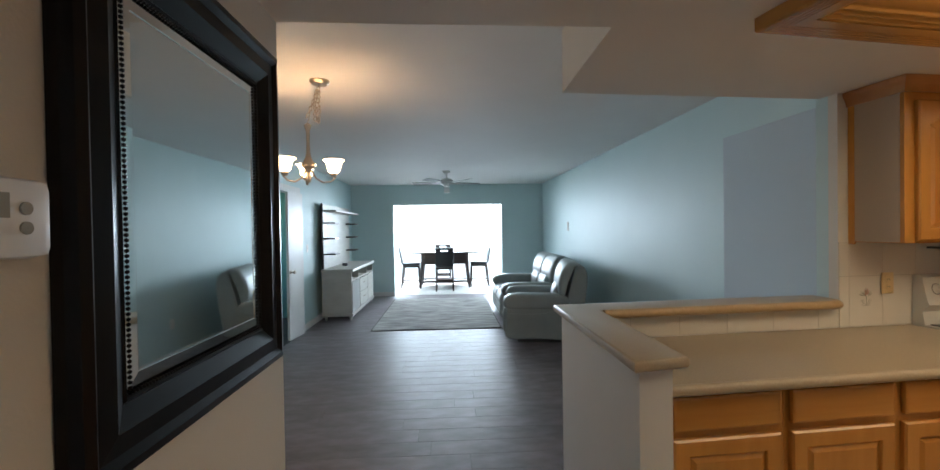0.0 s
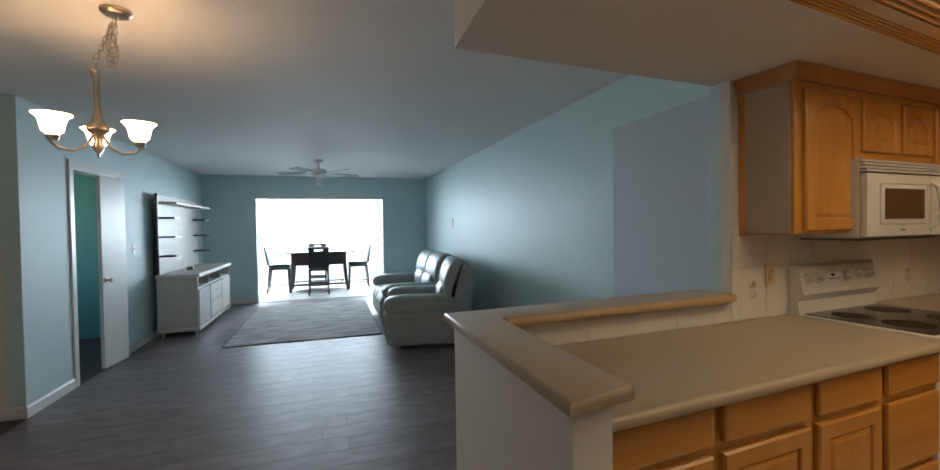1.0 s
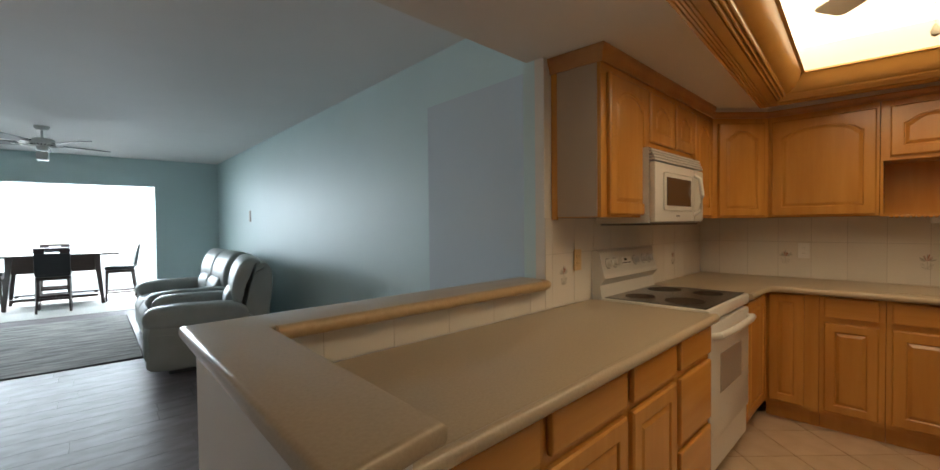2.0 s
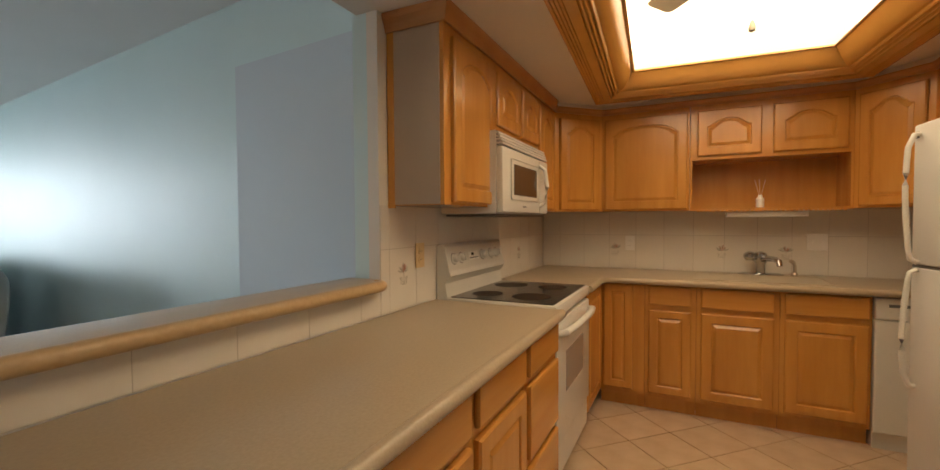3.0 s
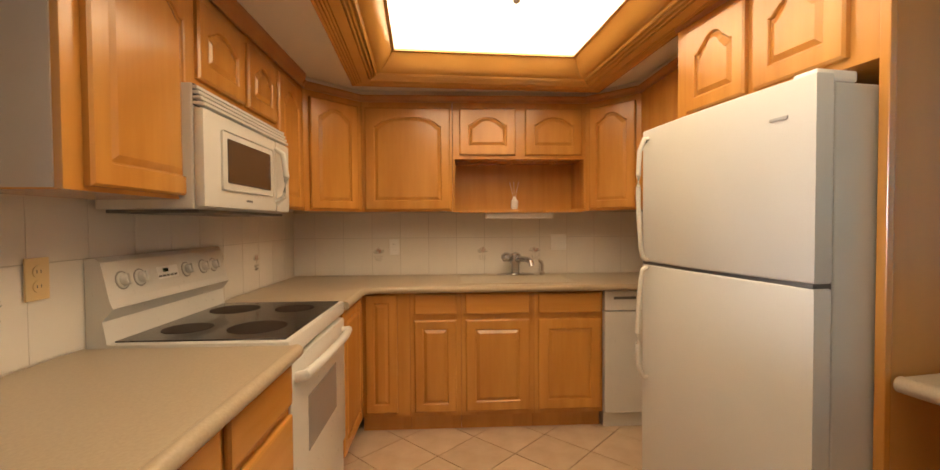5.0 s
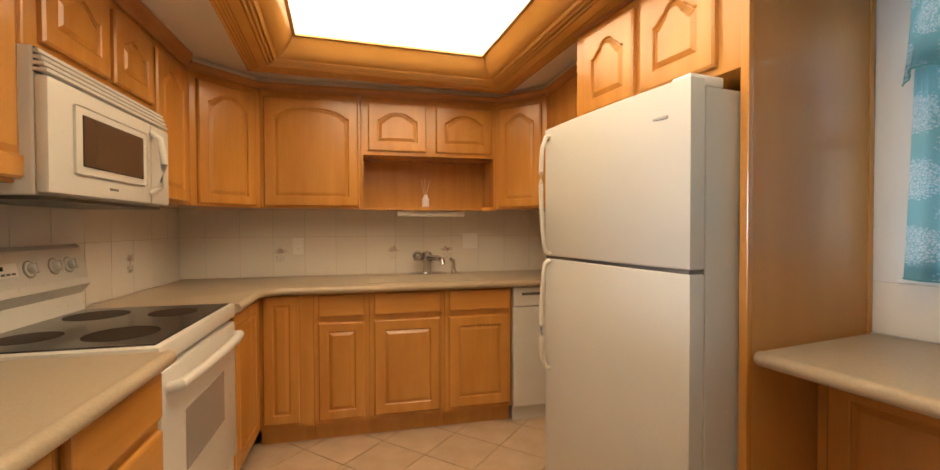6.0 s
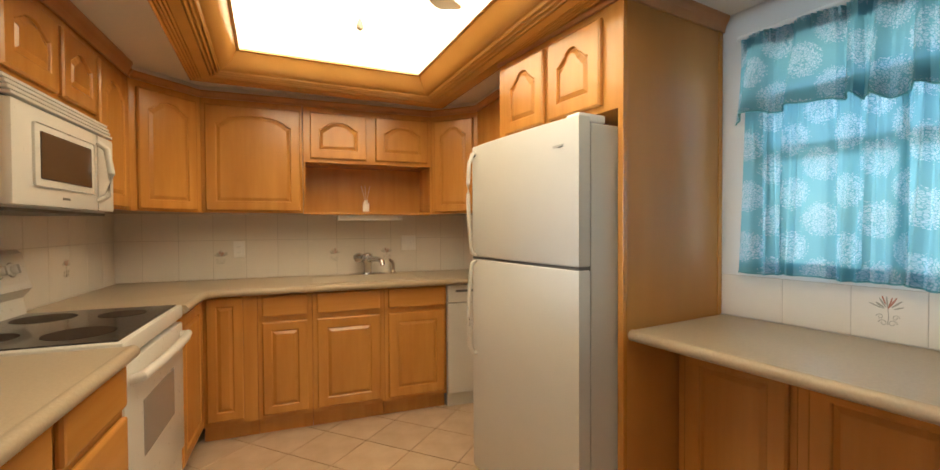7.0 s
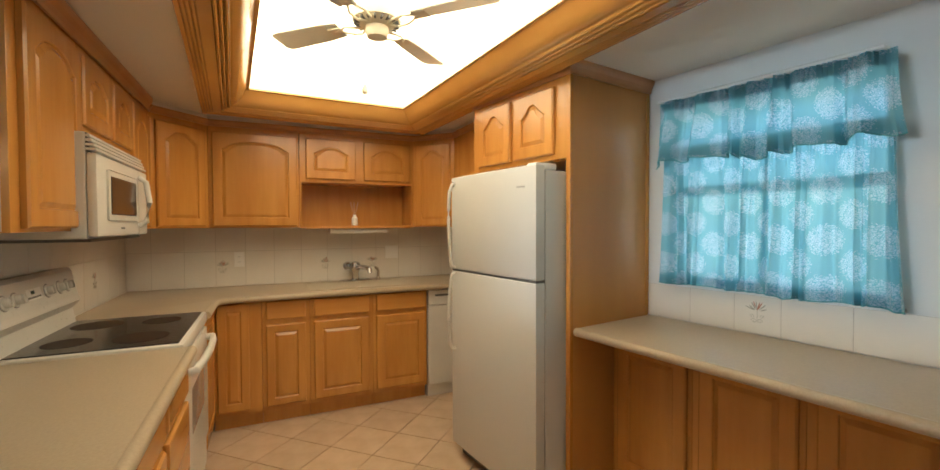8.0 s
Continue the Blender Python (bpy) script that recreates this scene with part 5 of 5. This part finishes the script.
def recliner(name, m, seats, label):
    """Front towards -x, its length along y, from the near side at y = 0."""
    ob = thing(name, m, label, "sofa" if seats > 1 else "armchair")
    arm, seat = 0.20, 0.58
    n = 2 * arm + seats * seat
    part("base", soft(B(), 0.06, 0.03, 0.06, 0.90, n - 0.03, 0.34, 0.05), M_LEATHER, ob, smooth=True)
    part("plinth", box(B(), 0.16, 0.10, 0.0, 0.85, n - 0.10, 0.07), M_GREYGAP, ob, "dark plinth")
    for y in (0.0, n - arm):
        side = part("side", pad([(0.02, 0.07), (0.005, 0.25), (0.015, 0.45), (0.12, 0.50), (0.45, 0.51), (0.74, 0.535), (0.90, 0.49), (0.945, 0.28), (0.93, 0.07), (0.45, 0.06)], y, y + arm - 0.01, 0.022), M_LEATHER, ob, smooth=True)
        sy = y - 0.003 if y == 0.0 else n - 0.007
        part("side_seam", tube(B(), [(0.02, sy, 0.385), (0.25, sy, 0.372), (0.50, sy, 0.385), (0.70, sy, 0.43)], 0.0045, 6), M_LEATHER, side, smooth=True)
        part("armrest", pad([(-0.035, 0.49), (-0.035, 0.56), (0.03, 0.615), (0.20, 0.635), (0.45, 0.635), (0.72, 0.625), (0.85, 0.575), (0.83, 0.46), (0.45, 0.43), (0.15, 0.43), (0.02, 0.44)], y - 0.014, y + arm + 0.015, 0.045), M_LEATHER, ob, smooth=True)
    shell = part("back_shell", pad([(0.76, 0.42), (0.81, 0.66), (0.88, 0.88), (0.99, 0.985), (1.06, 0.975), (1.11, 0.87), (1.095, 0.62), (1.04, 0.30), (0.99, 0.10), (0.80, 0.10)], 0.05, n - 0.05, 0.025), M_LEATHER, ob, smooth=True)
    for y in (0.046, n - 0.046):
        part("welt", tube(B(), [(0.835, y, 0.50), (0.858, y, 0.65), (0.90, y, 0.80), (0.955, y, 0.905), (1.025, y, 0.945)], 0.010, 8), M_LEATHER, shell, smooth=True)
    for i in range(seats):
        y0, y1 = arm + i * seat + 0.004, arm + (i + 1) * seat - 0.004
        part("seat_cushion", pad([(-0.035, 0.30), (-0.035, 0.42), (0.05, 0.485), (0.30, 0.485), (0.68, 0.465), (0.76, 0.42), (0.74, 0.28), (0.30, 0.26)], y0, y1, 0.06), M_LEATHER, ob, smooth=True)
        part("footrest", pad([(-0.045, 0.12), (-0.055, 0.25), (-0.04, 0.38), (0.02, 0.40), (0.05, 0.25), (0.03, 0.10)], y0, y1, 0.03), M_LEATHER, ob, smooth=True)
        part("back_cushion", pad([(0.67, 0.43), (0.645, 0.54), (0.665, 0.66), (0.73, 0.735), (0.82, 0.74), (0.86, 0.60), (0.82, 0.42)], y0, y1, 0.07), M_LEATHER, ob, smooth=True)
        h0 = 0.035 if i == 0 else y0
        h1 = n - 0.035 if i == seats - 1 else y1
        part("head_cushion", pad([(0.735, 0.60), (0.715, 0.74), (0.755, 0.90), (0.83, 1.01), (0.92, 1.04), (1.00, 1.0), (0.97, 0.90), (0.90, 0.74), (0.87, 0.56), (0.80, 0.48)], h0, h1, 0.06), M_LEATHER, ob, smooth=True)
    return ob


recliner("recliner", L @ pose(0.17, 3.38, 0, 0, 0, -10) @ Matrix.Diagonal((0.93, 1, 1, 1)), 1, "puffy grey-green leather recliner with padded arms")
recliner("sofa", L @ pose(0.29, 4.46, 0, 0, 0, 0), 2, "grey-green leather loveseat with two back cushions")


# ---- dining set in the sunroom ----
def dining_table():
    ob = thing("dining_table", L @ pose(-0.66, 9.30, 0), "espresso wood counter-height dining table", "table")
    part("tabletop", box(B(), -0.86, -0.50, 0.875, 0.86, 0.50, 0.91, 0.006), M_ESPRESSO, ob)
    part("apron", box(B(), -0.60, -0.36, 0.60, 0.60, 0.36, 0.875, 0.004), M_ESPRESSO, ob)
    for sx in (-1, 1):
        for sy in (-1, 1):
            part("leg", tube(B(), [(sx * 0.54, sy * 0.32, 0.86), (sx * 0.62, sy * 0.38, 0.0)], [0.055, 0.035], 4), M_ESPRESSO, ob)
    part("stretcher", box(B(), -0.56, -0.34, 0.13, 0.56, -0.28, 0.18), M_ESPRESSO, ob)
    part("stretcher", box(B(), -0.56, 0.28, 0.13, 0.56, 0.34, 0.18), M_ESPRESSO, ob)
    part("shelf", box(B(), -0.50, -0.28, 0.14, 0.50, 0.28, 0.165), M_ESPRESSO, ob)


def dining_chair(m):
    """Looks to +y: the back at -y."""
    ob = thing("dining_chair", m, "tall espresso dining chair with black leather seat", "chair", "chairs round the table")
    part("seat", soft(B(), -0.22, -0.22, 0.57, 0.22, 0.23, 0.65, 0.03, 0.012), M_DKLEATHER, ob, smooth=True)
    part("seat_frame", box(B(), -0.21, -0.21, 0.52, 0.21, 0.21, 0.57), M_ESPRESSO, ob)
    bk = B()
    box(bk, -0.215, -0.025, 0.0, 0.215, 0.02, 0.34, 0.008, pose(0, -0.22, 0.62, 9))
    part("backrest", bk, M_DKLEATHER, ob)
    tr = B()
    box(tr, -0.215, -0.025, 0.40, 0.215, 0.015, 0.43, 0.006, pose(0, -0.22, 0.62, 9))
    for x in (-0.215, 0.085):
        box(tr, x, -0.025, 0.34, x + 0.13, 0.015, 0.40, 0.004, pose(0, -0.22, 0.62, 9))
    part("top_rail", tr, M_ESPRESSO, ob)
    for x in (-0.19, 0.19):
        part("leg", tube(B(), [(x, -0.19, 0.56), (x * 1.08, -0.25, 0.0)], [0.024, 0.018], 4), M_ESPRESSO, ob)
        part("leg", tube(B(), [(x, 0.19, 0.56), (x * 1.05, 0.21, 0.0)], [0.024, 0.018], 4), M_ESPRESSO, ob)
        part("stretcher", box(B(), x - 0.012, -0.22, 0.14, x + 0.012, 0.20, 0.17), M_ESPRESSO, ob)
    part("stretcher", box(B(), -0.19, -0.24, 0.20, 0.19, -0.21, 0.24), M_ESPRESSO, ob)
    part("stretcher", box(B(), -0.19, 0.19, 0.20, 0.19, 0.215, 0.24), M_ESPRESSO, ob)
    return ob


dining_table()
first = dining_chair(L @ pose(-0.66, 8.55, 0))
for x, y, a in ((-1.52, 9.22, -90), (0.22, 9.28, 90), (-0.72, 10.10, 180)):
    copy_thing(first, L @ pose(x, y, 0, 0, 0, a))
hook = thing("wall_hook", L @ pose(1.598, 5.6, 1.50), "small grey wall hook on the aqua wall", "hook")
part("plate", box(B(), -0.012, -0.03, -0.08, 0.0, 0.03, 0.08, 0.004), M_SAGE, hook)


# ---- pieces: wall tiles, floor tiles, planks ----
tile_meshes = {}


def tile_mesh(w, h):
    key = (round(w, 3), round(h, 3))
    if key not in tile_meshes:
        tile_meshes[key] = mesh_of("tile", box(B(), -w / 2 + 0.0011, -0.003, -h / 2 + 0.0011, w / 2 - 0.0011, 0, h / 2 - 0.0011, 0.0009), M_TILE)
    return tile_meshes[key]


def tile_run(parent, m, u0, u1, z0, z1, step, rows, start=0.0):
    """Tiles on a wall face: the face is y = 0 of m, looking to -y, u along x."""
    zs = [z0] + [z for z in rows if z0 < z < z1] + [z1]
    us, u = [u0], u0 - start + step
    while u < u1 - 0.01:
        if u > u0 + 0.01:
            us.append(u)
        u += step
    us.append(u1)
    bed = part("grout_bed", box(B(), u0, -0.0016, z0, u1, 0.0004, z1), M_GROUT, parent)
    bed.matrix_world = m
    for za, zb in zip(zs, zs[1:]):
        for ua, ub in zip(us, us[1:]):
            ob = new("tile", tile_mesh(ub - ua, zb - za))
            ob.parent = parent
            ob.matrix_world = m @ pose((ua + ub) / 2, 0, (za + zb) / 2)


def leaf_motif(m, seed, label="glazed leaf and flower motif on a tile"):
    """A painted spray on a tile: short curved leaves, thin glaze."""
    rng = random.Random(seed)
    ob = thing("tile_decoration", m, label, "tile decoration")
    for i in range(9):
        a = radians(-64 + 16 * i + rng.uniform(-5, 5))
        r = rng.uniform(0.026, 0.040)
        c = (math.sin(a) * r * 0.85, math.cos(a) * r + 0.004)
        bm = lathe(B(), [(0.0001, 0.0), (1, 0.0), (0.9, 0.0006), (0.0001, 0.0009)], 10, pose(c[0], -0.0034, c[1], 90, 0, 0) @ pose(0, 0, 0, 0, 0, -math.degrees(a)) @ Matrix.Diagonal((rng.uniform(0.0022, 0.0036), rng.uniform(0.014, 0.022), 1, 1)))
        part("leaf", bm, M_RED if i in (3, 5, 6) else M_SAGE, ob)
    for sx in (-1, 1):
        for cx, cz, rr in ((0.020, -0.016, 0.010), (0.012, -0.036, 0.012)):
            ring = [(sx * (cx + rr * (1 - k / 14) * math.cos(k * math.tau / 9)), -0.0036, cz + rr * (1 - k / 14) * math.sin(k * math.tau / 9)) for k in range(11)]
            part("curl", tube(B(), ring, 0.0011, 5), M_SAGE, ob)
    part("stalk", tube(B(), [(0, -0.0036, -0.042), (0.002, -0.0036, -0.015), (0, -0.0036, 0.012)], 0.0011, 5), M_SAGE, ob)


KA = pose(0, 2.359, 0)
tile_run(wall_half, KA, 1.18, 2.55, 0.9145, 1.028, 0.265, [], 0.08)
tile_run(wall_pass, KA, 2.552, 4.868, 0.9145, UB, 0.207, [1.187], 0.147)
KS = pose(4.869, 0, 0, 0, 0, WEST)
tile_run(wall_sink, KS, -2.352, 0.36, 0.9145, UB, 0.207, [1.187], 0.06)
KW = W @ pose(0, 0.001, 0, 0, 0, NORTH)
tile_run(wall_window, KW, -0.013, 0.442, 0.8895, 1.064, 0.24, [])
tile_run(wall_window, KW, 0.442, 0.636, 0.8895, 1.064, 0.4, [])
tile_run(wall_window, KW, 0.636, 3.2, 0.8895, 1.064, 0.247, [])
leaf_motif(KA @ pose(2.716, 0, 1.065), 1)
leaf_motif(KA @ pose(4.23, 0, 1.065), 2)
for k, y in enumerate((1.745, 0.98, 0.583)):
    leaf_motif(KS @ pose(-y, 0, 1.062), 3 + k)
leaf_motif(KW @ pose(0.54, 0, 0.985), 8)

# floor tiles, 305 mm, laid at 45 degrees
S = 0.305
half = S / 2 - 0.0025
ft = mesh_of("floor_tile", box(B(), -half, -half, -0.008, half, half, 0.0, 0.002), M_FTILE)
turn45 = pose(0, 0, 0, 0, 0, 45)
for i in range(-16, 8):
    for j in range(-14, 14):
        d = S / math.sqrt(2)
        x, y = 4.015 + (i - j) * d, 0.436 + (i + j + 1) * d
        if 1.2 < x < 4.55 and y > -0.32 and y > -0.68 + 0.158 * (x - 1.6) and y < 1.95:
            ob = new("floor_tile", ft)
            ob.parent = kitchen_floor
            ob.matrix_world = Matrix.Translation((x, y, 0)) @ turn45

# laminate planks across the living room
pl_meshes = {}
rng = random.Random(11)
PW, PL = 0.19, 1.22
y = -0.70
while y < 7.74:
    y1 = min(y + PW, 7.75)
    x = -2.72 - rng.uniform(0.0, 0.8)
    while x < 1.60:
        a, b = max(x, -2.70), min(x + PL, 1.60)
        if b - a > 0.05 and not (y < 0.05 and b > -0.06 and a > -0.06):
            if y < 0.05:
                b = min(b, -0.06)
            key = (round(b - a, 2), round(y1 - y, 2))
            if key not in pl_meshes:
                w, h = key[0] - 0.002, key[1] - 0.002
                pl_meshes[key] = mesh_of("plank", box(B(), -w / 2, -h / 2, -0.004, w / 2, h / 2, 0.0, 0.001), M_PLANK)
            ob = new("plank", pl_meshes[key])
            ob.parent = floor
            ob.matrix_world = L @ pose((a + b) / 2, (y + y1) / 2, 0)
        x += PL
    y += PW
